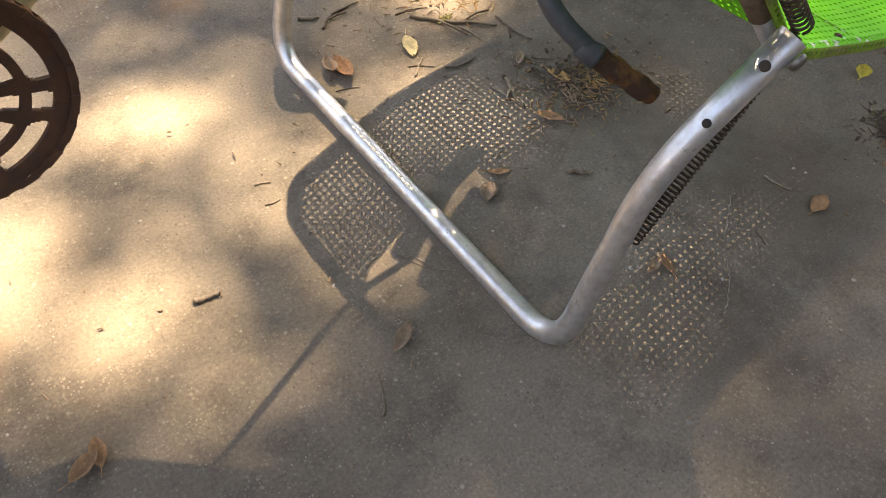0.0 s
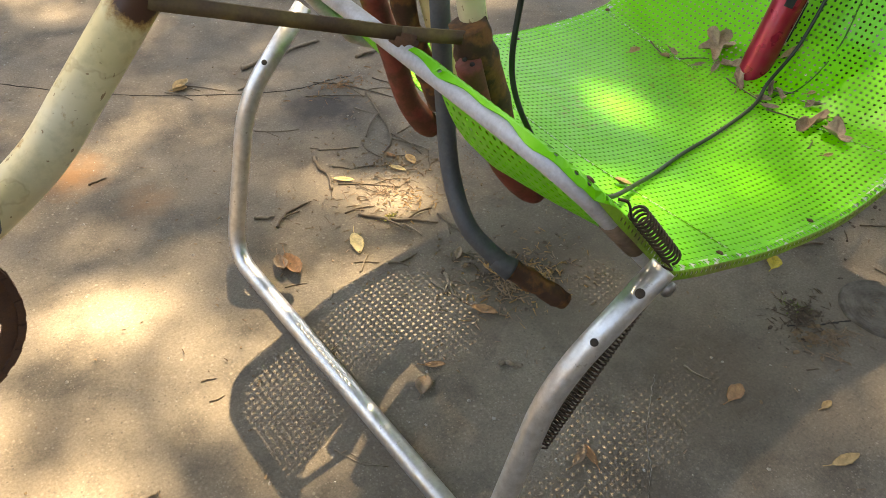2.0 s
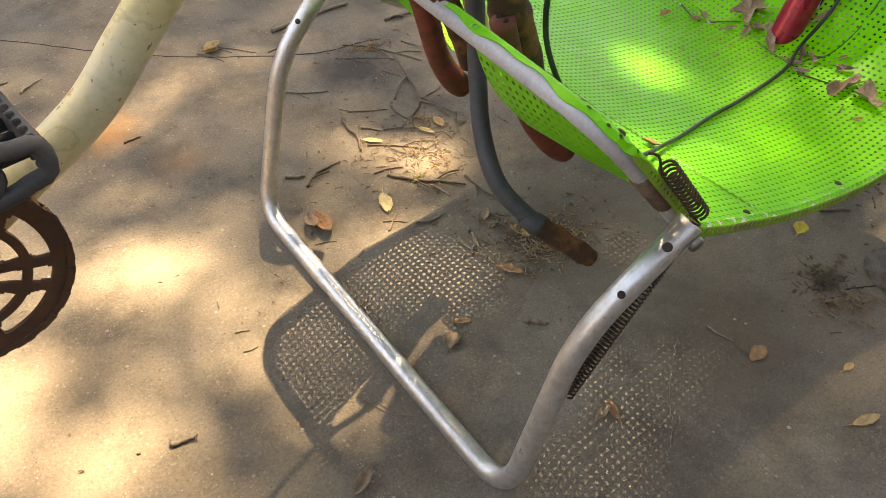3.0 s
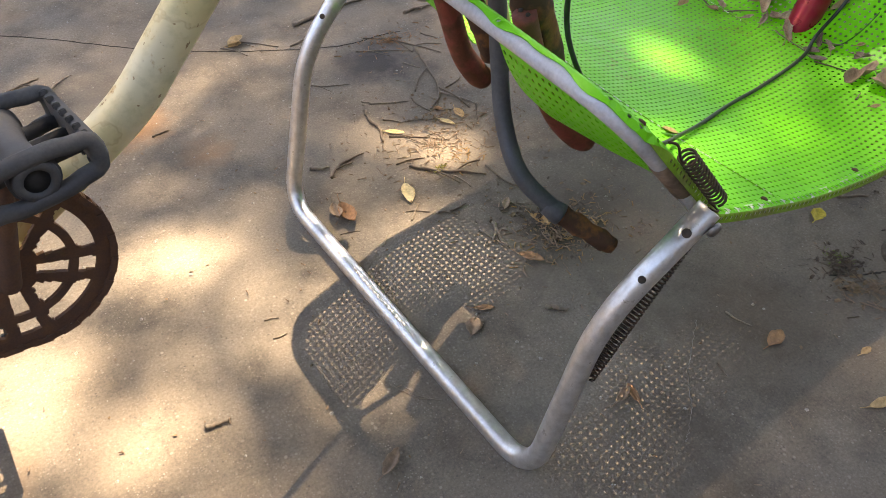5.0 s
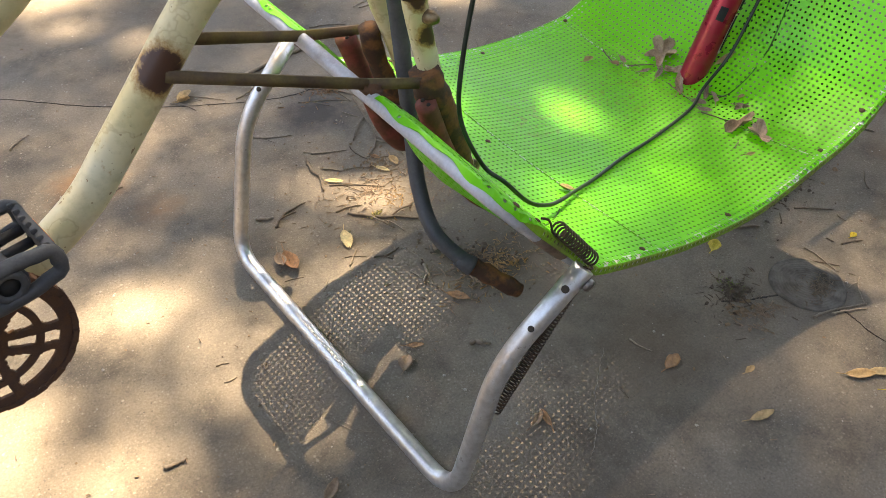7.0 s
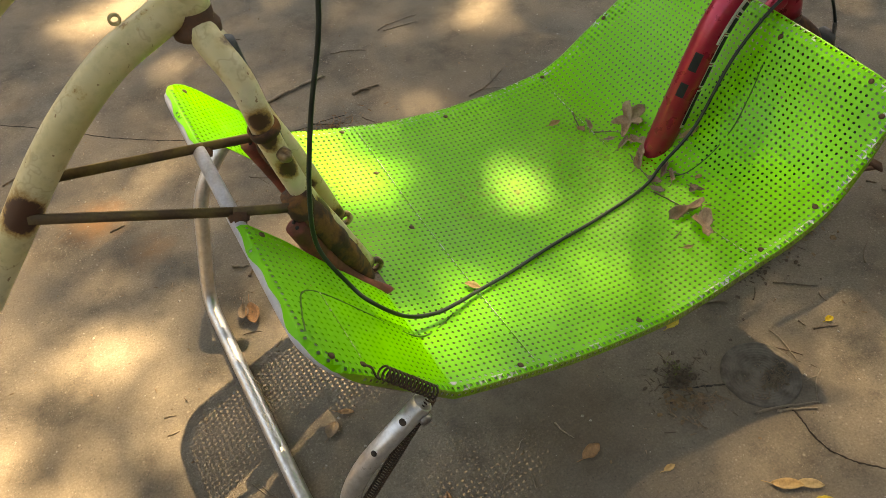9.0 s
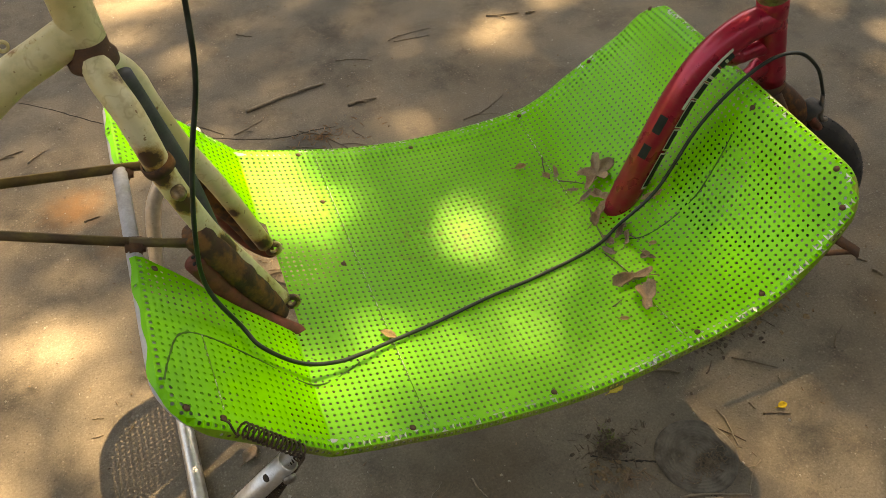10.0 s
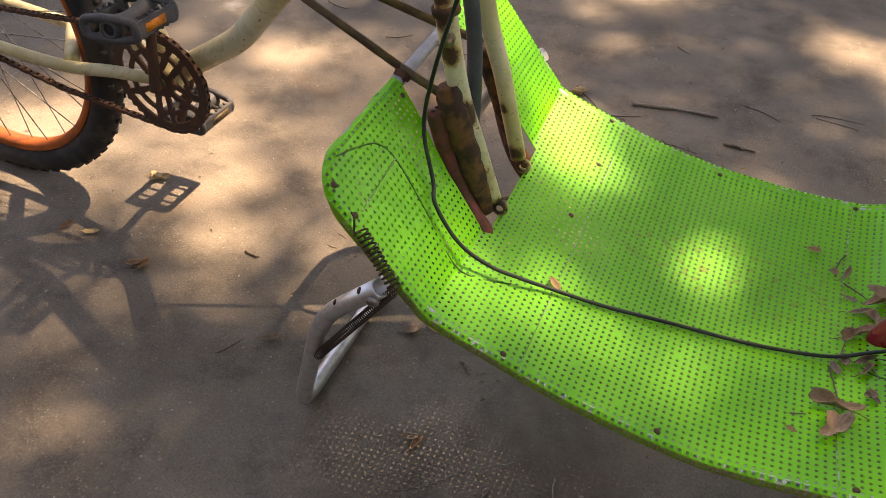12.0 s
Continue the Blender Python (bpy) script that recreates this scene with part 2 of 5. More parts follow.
STEEL = worn("dull_steel", (0.34, 0.33, 0.31), (0.16, 0.12, 0.09), 0.4, 0.8, 60, 300)
REFLECTOR = worn("amber_reflector", (0.85, 0.25, 0.01), (0.6, 0.16, 0.01), 0.25, 0.0, 120, 500)
BLACK_DECAL_AND_HOLE = worn("black_decal_and_hole", (0.008, 0.008, 0.009), (0.02, 0.02, 0.02), 0.7)
WHITE_DECAL = worn("off_white_decal", (0.70, 0.66, 0.60), (0.5, 0.45, 0.4), 0.4)
LEAF_TAN = leaf_material("dry_tan_leaf", (0.42, 0.24, 0.09), (0.50, 0.36, 0.18))
LEAF_PALE = leaf_material("bleached_leaf", (0.62, 0.46, 0.20), (0.68, 0.54, 0.28))
LEAF_BROWN = leaf_material("dry_brown_leaf", (0.32, 0.155, 0.070), (0.38, 0.22, 0.11))
LEAF_GREY = leaf_material("grey_brown_leaf", (0.25, 0.17, 0.11), (0.34, 0.24, 0.16))
DECK_LEAF = leaf_material("crisp_brown_leaf", (0.38, 0.245, 0.145), (0.43, 0.30, 0.19))
FLAKE_BROWN = leaf_material("brown_leaf_flake", (0.20, 0.125, 0.065), (0.28, 0.19, 0.11))
FLAKE_DARK = leaf_material("dark_leaf_flake", (0.075, 0.052, 0.036), (0.12, 0.085, 0.055))
LEAF_MOSS = leaf_material("yellow_green_moss", (0.26, 0.24, 0.06), (0.32, 0.28, 0.09))
LEAF_YELLOW = leaf_material("yellow_leaf", (0.62, 0.44, 0.03), (0.72, 0.56, 0.08))
LEAF_GREEN = leaf_material("green_leaf", (0.11, 0.16, 0.03), (0.20, 0.26, 0.06))
CROWN = leaf_material("tree_leaf", (0.05, 0.09, 0.02), (0.08, 0.12, 0.03))
TWIG = leaf_material("twig_bark", (0.12, 0.085, 0.055), (0.30, 0.245, 0.18))
BARK = worn("tree_bark", (0.12, 0.09, 0.07), (0.05, 0.04, 0.03), 0.9, 0, 12, 80, (0.4, 0.6), 0.8)
# soil in the cracks; also the painted dark of holes
SOIL_AND_SHADE = worn("crack_soil_and_hole_shade", (0.035, 0.028, 0.022), (0.07, 0.055, 0.04), 0.95, 0, 90, 600)
STUCCO = worn("weathered_stucco", (0.30, 0.26, 0.21), (0.20, 0.17, 0.13), 0.9, 0.0, 3.0, 120, (0.4, 0.7), 0.4)
LIME = worn("pale_lime_line", (0.26, 0.24, 0.21), (0.16, 0.14, 0.12), 0.9, 0.0, 60, 400)
CAP_IRON = worn("weathered_cap", (0.175, 0.155, 0.13), (0.09, 0.078, 0.062), 0.85, 0.1, 40, 300, (0.4, 0.65), 0.5)
PEBBLE = leaf_material("pebble", (0.20, 0.18, 0.15), (0.48, 0.44, 0.37))


# ---- mesh tools ----
def part(name, bm, material, parent=None, label="", smooth=True):
    me = bpy.data.meshes.new(name)
    if isinstance(bm, tuple):
        me.from_pydata(bm[0], [], bm[1])
    else:
        bm.to_mesh(me)
        bm.free()
    me.materials.append(material)
    if smooth:
        me.shade_smooth()
    ob = new(name, me)
    if parent is not None:
        ob.parent = parent
    if label:
        tagged(ob, label)
    return ob


def empty(name, parent=None):
    ob = new(name)
    ob.empty_display_size = 0.05
    if parent is not None:
        ob.parent = parent
    return ob


def curve_points(pts, steps=8, closed=False):
    """Catmull-Rom through pts."""
    p = [Vector(q) for q in pts]
    n = len(p)
    out = []
    for i in range(n if closed else n - 1):
        if closed:
            a, b, c, d = p[(i - 1) % n], p[i], p[(i + 1) % n], p[(i + 2) % n]
        else:
            a, b, c, d = p[max(i - 1, 0)], p[i], p[i + 1], p[min(i + 2, n - 1)]
        for k in range(steps):
            t = k / steps
            out.append(0.5 * ((2 * b) + (c - a) * t + (2 * a - 5 * b + 4 * c - d) * t * t + (3 * b - 3 * c + d - a) * t ** 3))
    if not closed:
        out.append(p[-1])
    return out


def rounded(pts, radius, steps=7):
    """A polyline with its inner corners rounded."""
    p = [Vector(q) for q in pts]
    out = [p[0]]
    for a, b, c in zip(p, p[1:], p[2:]):
        u, v = (a - b), (c - b)
        r = min(radius, u.length * 0.48, v.length * 0.48)
        s, e = b + u.normalized() * r, b + v.normalized() * r
        out += [s.lerp(b, t / steps).lerp(b.lerp(e, t / steps), t / steps) for t in range(steps + 1)]
    out.append(p[-1])
    return out


def frames_along(path, closed=False):
    n = len(path)
    tangents = []
    for i in range(n):
        a = path[(i - 1) % n] if closed or i else path[0]
        c = path[(i + 1) % n] if closed or i < n - 1 else path[-1]
        tangents.append((c - a).normalized())
    ref = Vector((0, 1, 0)) if abs(tangents[0].y) < 0.9 else Vector((0, 0, 1))
    side = (ref - tangents[0] * ref.dot(tangents[0])).normalized()
    out = []
    for t in tangents:
        side = (side - t * side.dot(t)).normalized()
        out.append((t, side, t.cross(side)))
    return out


def sweep(path, radius, seg=14, closed=False, caps=True, hollow=0.0, flat=1.0, bm=None):
    """A round tube along a polyline; hollow: wall thickness of an open tube; flat: squeeze across."""
    bm = bm or bmesh.new()
    n = len(path)
    rad = radius if isinstance(radius, (list, tuple)) else [radius] * n
    fr = frames_along(path, closed)
    def ring_at(i, r):
        t, s, u = fr[i]
        return [bm.verts.new(path[i] + s * (math.cos(2 * math.pi * k / seg) * r) + u * (math.sin(2 * math.pi * k / seg) * r * flat)) for k in range(seg)]
    rings = [ring_at(i, rad[i]) for i in range(n)]
    for i in range(n if closed else n - 1):
        a, b = rings[i], rings[(i + 1) % n]
        for k in range(seg):
            bm.faces.new((a[k], a[(k + 1) % seg], b[(k + 1) % seg], b[k]))
    if not closed and hollow:
        for i, j in ((0, min(3, n - 1)), (n - 1, max(n - 4, 0))):
            outer = rings[i]
            lip = ring_at(i, rad[i] - hollow)
            deep = ring_at(j, rad[j] - hollow)
            for x, y in ((outer, lip), (lip, deep)):
                for k in range(seg):
                    bm.faces.new((x[k], x[(k + 1) % seg], y[(k + 1) % seg], y[k]))
            bm.faces.new(deep)
    elif not closed and caps:
        bm.faces.new(rings[0][::-1])
        bm.faces.new(rings[-1])
    bmesh.ops.recalc_face_normals(bm, faces=bm.faces)
    return bm


def straight(a, b, n=6):
    a, b = Vector(a), Vector(b)
    return [a.lerp(b, k / n) for k in range(n + 1)]


def block(size, m=None, bevel=0.0, bm=None):
    own = bm or bmesh.new()
    made = bmesh.ops.create_cube(own, size=1.0)["verts"]
    bmesh.ops.scale(own, vec=size, verts=made)
    if bevel:
        edges = list({e for v in made for e in v.link_edges})
        made = bmesh.ops.bevel(own, geom=edges, offset=bevel, segments=2, affect="EDGES")["verts"]
    if m is not None:
        bmesh.ops.transform(own, matrix=m, verts=made)
    return own


def lathe(profile, m=None, seg=32, bm=None):
    """Turns (radius, height) points round z."""
    bm = bm or bmesh.new()
    rings, made = [], []
    for r, z in profile:
        ring = [bm.verts.new((r * math.cos(2 * math.pi * k / seg), r * math.sin(2 * math.pi * k / seg), z)) for k in range(seg)] if r > 1e-6 else [bm.verts.new((0, 0, z))]
        rings.append(ring)
        made += ring
    for a, b in zip(rings, rings[1:]):
        for k in range(seg):
            q = [a[k % len(a)], a[(k + 1) % len(a)], b[(k + 1) % len(b)], b[k % len(b)]]
            q = list(dict.fromkeys(q))
            if len(q) > 2:
                bm.faces.new(q)
    if m is not None:
        bmesh.ops.transform(bm, matrix=m, verts=made)
    bmesh.ops.recalc_face_normals(bm, faces=bm.faces)
    return bm


def along(a, b):
    """A pose at a whose z axis points at b."""
    a, b = Vector(a), Vector(b)
    return Matrix.Translation(a) @ (b - a).to_track_quat("Z", "Y").to_matrix().to_4x4()


# ---- ground ----
def make_ground():
    bm = bmesh.new()
    bmesh.ops.create_grid(bm, x_segments=40, y_segments=40, size=40)
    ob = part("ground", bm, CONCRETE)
    tagged(ob, "worn grey-brown concrete slab with exposed aggregate, stains and broad dark patches", "ground", kind="structure")
    return ob


ground = make_ground()


def make_sky_block(name, size, place, label):
    """A plain unseen wall, added to keep the open sky off the slab."""
    ob = part(name, block(size, pose(*place), 0.01), STUCCO)
    return tagged(ob, label, "wall", kind="structure")


# four walls out of view, added only to darken the ambient light
make_sky_block("wall_south", (14.8, 0.24, 3.3), (0.0, -3.3, 1.65), "unseen plain stucco wall added behind the slab to block sky light")
make_sky_block("wall_north", (14.8, 0.20, 2.6), (0.0, 7.2, 1.3), "unseen plain stucco wall added to block low sky light")
make_sky_block("wall_west", (0.20, 10.74, 2.6), (-7.5, 1.95, 1.3), "unseen plain stucco wall added to block low sky light")
make_sky_block("wall_east", (0.20, 10.74, 2.6), (7.5, 1.95, 1.3), "unseen plain stucco wall added to block low sky light")


def crack(pts, width, seed, material=None, label="soil-filled hairline crack"):
    rng = random.Random(seed)
    path = curve_points([(x, y, 0.0) for x, y in pts], 14)
    bm = bmesh.new()
    rows = []
    for i, p in enumerate(path):
        t = (path[min(i + 1, len(path) - 1)] - path[max(i - 1, 0)]).normalized()
        s = Vector((-t.y, t.x, 0))
        off = s * rng.uniform(-0.0013, 0.0013)
        w = width * rng.uniform(0.35, 1.0)
        rows.append([bm.verts.new(p + off + s * k * w + Vector((0, 0, z))) for k, z in ((-1, 0.0004), (-0.3, 0.0012), (0.4, 0.0011), (1, 0.0004))])
    for a, b in zip(rows, rows[1:]):
        for k in range(3):
            bm.faces.new((a[k], a[k + 1], b[k + 1], b[k]))
    return part("crack", bm, material or SOIL_AND_SHADE, ground, label)


crack([(-0.75, 1.25), (-0.516, 1.076), (-0.343, 0.91), (-0.182, 0.791), (-0.004, 0.702), (0.095, 0.693), (0.14, 0.685)], 0.0022, 1)
crack([(0.27, -0.26), (0.31, -0.285), (0.358, -0.307)], 0.0020, 2)
crack([(0.40, -0.38), (0.411, -0.40), (0.403, -0.453), (0.417, -0.494), (0.458, -0.539), (0.56, -0.62)], 0.0019, 3)
crack([(0.046, -0.214), (0.0, -0.245), (-0.034, -0.272), (-0.07, -0.31), (-0.109, -0.338)], 0.0007, 4, LIME, "pale hairline crack")


# ---- the tree whose crown dapples the light (its gaps stand over the lit patches) ----
# gaps in the crown: ground x, y, radius, share of the sun let through
LIT_SLAB = [
    (-0.495, 0.286, 0.045, 2.2), (-0.47, 0.24, 0.11, 0.25), (-0.020, 0.288, 0.045, 1.6), (-0.09, 0.36, 0.06, 0.30), (-0.12, 0.43, 0.045, 0.35),
    (-0.612, 0.010, 0.045, 1.3), (-0.60, -0.02, 0.11, 0.22), (-0.70, 0.175, 0.055, 0.8), (-0.61, 0.32, 0.09, 0.22), (-0.40, 0.21, 0.06, 0.22),
    (-0.62, 0.45, 0.13, 0.16), (-0.380, 0.05, 0.085, 0.65), (-0.185, 0.050, 0.065, 0.50),
]
LIT_FAR = [
    (-0.24, 0.19, 0.08, 0.20), (0.47, -0.48, 0.18, 0.21), (0.22, -0.42, 0.16, 0.04), (0.32, -0.25, 0.12, 0.06), (0.60, -0.32, 0.15, 0.06), (-0.72, 0.06, 0.07, 0.5), (-0.46, 0.13, 0.07, 0.2), (-0.89, 0.653, 0.09, 0.9),
    (-0.87, 0.15, 0.13, 0.4), (-0.80, 0.34, 0.10, 0.25), (-1.20, 0.13, 0.15, 1.3), (-0.80, -0.22, 0.15, 0.15), (-0.61, -0.47, 0.06, 0.15),
    (-0.16, 1.49, 0.09, 1.2), (-0.30, 1.47, 0.08, 1.2),
]
LIT_DECK = [
    (-0.26, 1.28, 0.05, 0.7), (0.60, 1.27, 0.08, 1.0), (0.636, 0.90, 0.07, 0.8), (0.84, 1.00, 0.07, 0.7), (-0.14, 1.12, 0.05, 0.5),
    (0.46, 1.37, 0.10, 1.0), (0.31, 0.63, 0.06, 0.35), (0.120, -0.036, 0.038, 0.75), (-0.092, -0.238, 0.034, 0.55), (-0.066, -0.274, 0.050, 0.12),
    (0.050, -0.250, 0.060, 0.12), (-0.165, 0.125, 0.060, 0.75), (0.130, -0.230, 0.045, 0.07),
]
LIT_EDGES = [
    (-0.200, -0.300, 0.060, 0.26), (-0.105, 0.035, 0.042, 0.60), (-0.345, -0.380, 0.060, 0.08), (-0.277, -0.350, 0.060, 0.08), (-0.41, 0.66, 0.05, 0.35),
    (-0.236, -0.029, 0.032, 0.22), (-0.346, -0.060, 0.045, 0.34), (-1.05, 0.0, 0.12, 0.45), (-0.95, 0.36, 0.12, 0.45), (-1.10, 0.62, 0.22, 0.25),
    (-0.74, 0.76, 0.11, 0.3), (-1.2, 0.95, 0.12, 0.5), (-0.785, 0.20, 0.09, 0.35), (-0.30, 0.70, 0.20, 0.10), (-1.00, 0.30, 0.25, 0.14), (-0.72, 0.48, 0.20, 0.12), (-0.50, 0.78, 0.22, 0.09),
]
SPOTS = LIT_SLAB + LIT_FAR + LIT_DECK + LIT_EDGES
DEPTH = 5.6


def sun_share(x, y):
    """Share of the sun that the crown lets through to the ground at x, y."""
    share = 0.012 + 0.022 * np.clip((y - 0.25) / 0.6, 0, 1) + 0.012 * (1 + np.sin(2.1 * x + 1.3 * y + 0.7) * np.sin(1.7 * y - 0.9 * x))
    for sx, sy, r, a in SPOTS:
        share = share + a * np.exp(-((x - sx) ** 2 + (y - sy) ** 2) / (r * r))
    return np.minimum(share, 1.0)


def leaf_quads(rng, gx, gy, h, a, w, base):
    """Small pointed leaves whose shadows fall at gx, gy, each tilted its own way."""
    n = len(gx)
    c = np.stack([gx + SUN.x * h, gy + SUN.y * h, h], -1) - base
    yaw, tip, roll = rng.uniform(0, 2 * math.pi, n), rng.uniform(-0.7, 0.7, n), rng.uniform(-0.7, 0.7, n)
    u = np.stack([np.cos(yaw) * np.cos(tip), np.sin(yaw) * np.cos(tip), np.sin(tip)], -1)
    v = np.stack([-np.sin(yaw) * np.cos(roll), np.cos(yaw) * np.cos(roll), np.sin(roll)], -1)
    return np.stack([c - u * a[:, None], c - v * w[:, None], c + u * a[:, None], c + v * w[:, None]], 1).reshape(-1, 3)


def make_tree():
    rng = np.random.default_rng(7)
    tree = empty("shade_tree")
    tree.location = (4.9, 5.3, 0)
    tagged(tree, "tall leafy tree whose crown shades the slab", "tree")
    base = np.array(tree.location)
    n = 150000
    gx, gy, h = rng.uniform(-1.5, 1.4, n), rng.uniform(-0.75, 1.85, n), rng.uniform(7.2, 8.4, n)
    keep = rng.random(n) < -np.log(sun_share(gx, gy)) / DEPTH
    fine = leaf_quads(rng, gx[keep], gy[keep], h[keep], rng.uniform(0.015, 0.022, keep.sum()), rng.uniform(0.009, 0.013, keep.sum()), base)
    n = 150000
    ang, d = rng.uniform(0, 2 * math.pi, n), np.sqrt(rng.random(n))
    rim = d / (0.85 + 0.15 * np.sin(3 * ang + 1) + 0.08 * np.sin(7 * ang))
    gx, gy = 0.3 + 9.2 * d * np.cos(ang), 9.2 * d * np.sin(ang)
    inside = (gx > -1.5) & (gx < 1.4) & (gy > -0.75) & (gy < 1.85)
    thin = np.sin(1.9 * gx + 0.6) * np.sin(1.6 * gy + 1.1) + 0.5 * np.sin(4.3 * gx - 2.2 * gy) > 1.0
    keep = ~inside & (rim < 1) & ~thin
    h = rng.uniform(6.9, 8.2 + 1.6 * (1 - d * d))
    coarse = leaf_quads(rng, gx[keep], gy[keep], h[keep], rng.uniform(0.07, 0.115, keep.sum()), rng.uniform(0.04, 0.062, keep.sum()), base)
    verts = np.concatenate([fine, coarse])
    faces = np.arange(len(verts)).reshape(-1, 4).tolist()
    verts = verts.tolist()
    part("crown", (verts, faces), CROWN, tree, smooth=False)
    trunk = sweep(curve_points([(0, 0, 0), (0.05, 0.1, 0.9), (-0.1, 0.0, 2.2), (0.1, 0.1, 5.0), (0.0, 0.2, 8.4)], 6), [0.30 - 0.010 * i for i in range(25)], 14)
    for to in ((1.8, 0.4, 7.9), (-2.8, 1.0, 7.8), (1.4, -3.0, 8.0), (0.6, 2.2, 7.9)):
        sweep(curve_points([(-0.05, 0.05, 3.2), (Vector((0, 0.1, 3.8)).lerp(Vector(to), 0.5) + Vector((0, 0, 0.3))), to], 6), [0.11 - 0.007 * i for i in range(13)], 8, bm=trunk)
    part("trunk", trunk, BARK, tree)
    return tree


make_tree()


# ---- the cargo bike ----
bike = empty("cargo_bike")
tagged(bike, "home-built cargo bike, green perforated deck, cream rear, red front", "cargo bike")

# deck profile along the bike at its side edges: x, height of the sheet; it is creased at the third point
PROFILE = [(-0.233, 0.4670), (-0.170, 0.395), (-0.095, 0.310), (-0.05, 0.293), (0.0, 0.277), (0.05, 0.2615), (0.10, 0.249), (0.193, 0.2335),
           (0.28, 0.230), (0.385, 0.241), (0.44, 0.255), (0.498, 0.286), (0.545, 0.320), (0.580, 0.350), (0.607, 0.380), (0.625, 0.398), (0.632, 0.405)]
YC, HALF = 0.002, 0.274
RAIL_R = 0.0088
REAR_ROUND, FRONT_ROUND = 0.058, 0.044


def profile_table():
    rear = [Vector((x, 0, z)) for x, z in PROFILE[:3]]
    rest = curve_points([(x, 0, z) for x, z in PROFILE[2:]], 8)
    pts = straight(rear[0], rear[2], 12)[:-1] + rest
    xs = np.array([p.x for p in pts])
    zs = np.array([p.z for p in pts])
    ss = np.concatenate([[0], np.cumsum(np.hypot(np.diff(xs), np.diff(zs)))])
    return ss, xs, zs


TS, TX, TZ = profile_table()
LENGTH = float(TS[-1])


def base_point(s):
    """x, z and the upward normal (nx, nz) of the sheet at arc length s."""
    s = np.clip(s, 0, LENGTH)
    e = 0.004
    a, b = np.clip(s - e, 0, LENGTH), np.clip(s + e, 0, LENGTH)
    dx, dz = np.interp(b, TS, TX) - np.interp(a, TS, TX), np.interp(b, TS, TZ) - np.interp(a, TS, TZ)
    d = np.hypot(dx, dz)
    return np.interp(s, TS, TX), np.interp(s, TS, TZ), -dz / d, dx / d


def side_reach(s):
    """Half the width of the sheet, a little less towards the front."""
    return HALF - 0.027 * np.clip((np.asarray(s, float) - (LENGTH - 0.20)) / 0.20, 0, 1) ** 1.3


def outline(s, v):
    """How far (s, v) lies past the sheet's rounded outline, and the outward direction there."""
    s, v = np.asarray(s, float), np.asarray(v, float)
    px, py = s - LENGTH / 2, v
    r = np.where(px < 0, REAR_ROUND, FRONT_ROUND)
    qx, qy = np.abs(px) - (LENGTH / 2 - r), np.abs(py) - (side_reach(s) - r)
    both = (qx > 0) & (qy > 0)
    long = np.hypot(np.maximum(qx, 1e-9), np.maximum(qy, 1e-9))
    d = np.where(both, long, np.maximum(qx, qy)) - r
    ns = np.where(both, qx / long, np.where(qx > qy, 1.0, 0.0)) * np.sign(px)
    nv = np.where(both, qy / long, np.where(qx > qy, 0.0, 1.0)) * np.sign(py)
    return d, ns, nv


def fold(ns):
    """Radius of the folded rim and its length past the outline: rolled over the tube at the rear, a tight lip elsewhere."""
    back = np.clip(-ns, 0, 1) ** 2
    front = np.clip(ns, 0, 1) ** 2
    return 0.0065 + 0.0040 * back, 0.0150 - 0.0015 * back - 0.004 * front


def sheet(s, v):
    """The deck sheet: s along it, v across; past the outline it folds down over the rim."""
    s, v = np.asarray(s, float), np.asarray(v, float)
    d, ns, nv = outline(s, v)
    d = np.clip(d, 0, None)
    s, v = s - ns * d, v - nv * d
    x, z, nx, nz = base_point(s)
    rel = np.clip(v / HALF, -1, 1)
    sag = np.interp(x, [-0.244, -0.20, -0.14, -0.095, 0.0, 0.2, 0.42, 0.52, 0.58, 0.62], [0.0, -0.005, 0.006, 0.020, 0.015, 0.016, 0.024, 0.004, -0.022, -0.038])
    tilt = np.interp(x, [-0.244, -0.095, 0.25, 0.4, 0.52, 0.62], [0.013, 0.008, 0.011, 0.000, 0.014, 0.006])
    steep = np.clip((x - 0.42) / 0.12, 0, 1)
    x = x - sag * (1 - rel ** 2) * nx * steep
    z = z - sag * (1 - rel ** 2) * (1 + (nz - 1) * steep) + tilt * rel
    r, _ = fold(ns)
    ang = np.clip(d / r, 0, math.pi / 2)
    out = r * np.sin(ang)
    down = r * (1 - np.cos(ang)) + np.clip(d - r * math.pi / 2, 0, None)
    x = x + ns * nz * out - nx * down
    z = z - ns * nx * out - nz * down
    return np.stack([x, v + nv * out + YC, z], -1)


def on_deck(x, y, lift=0.0):
    s = float(np.interp(x, TX, TS))
    p = sheet(s, y - YC)
    _, _, nx, nz = base_point(s)
    return Vector((float(p[0] + nx * lift), float(p[1]), float(p[2] + nz * lift)))


def deck_normal(x):
    _, _, nx, nz = base_point(float(np.interp(x, TX, TS)))
    return Vector((float(nx), 0, float(nz)))


S_CREASE = float(np.interp(-0.095, TX, TS))
S_SLOT = float(np.interp(0.430, TX, TS))
S_SLOT_END = float(np.interp(0.472, TX, TS))


def cut(s):
    """The opening in the sheet at s: from, to across; none where the sheet is whole."""
    if s < S_CREASE + 0.006:
        x = float(np.interp(s, TS, TX))
        return float(np.interp(x, [-0.244, -0.21, -0.183, -0.15, -0.09], [-0.057, -0.069, -0.078, -0.088, -0.090])), float(np.interp(x, [-0.244, -0.214, -0.16, -0.09], [0.090, 0.114, 0.120, 0.124]))
    if S_SLOT < s < S_SLOT_END:
        return -0.008, 0.020
    return None


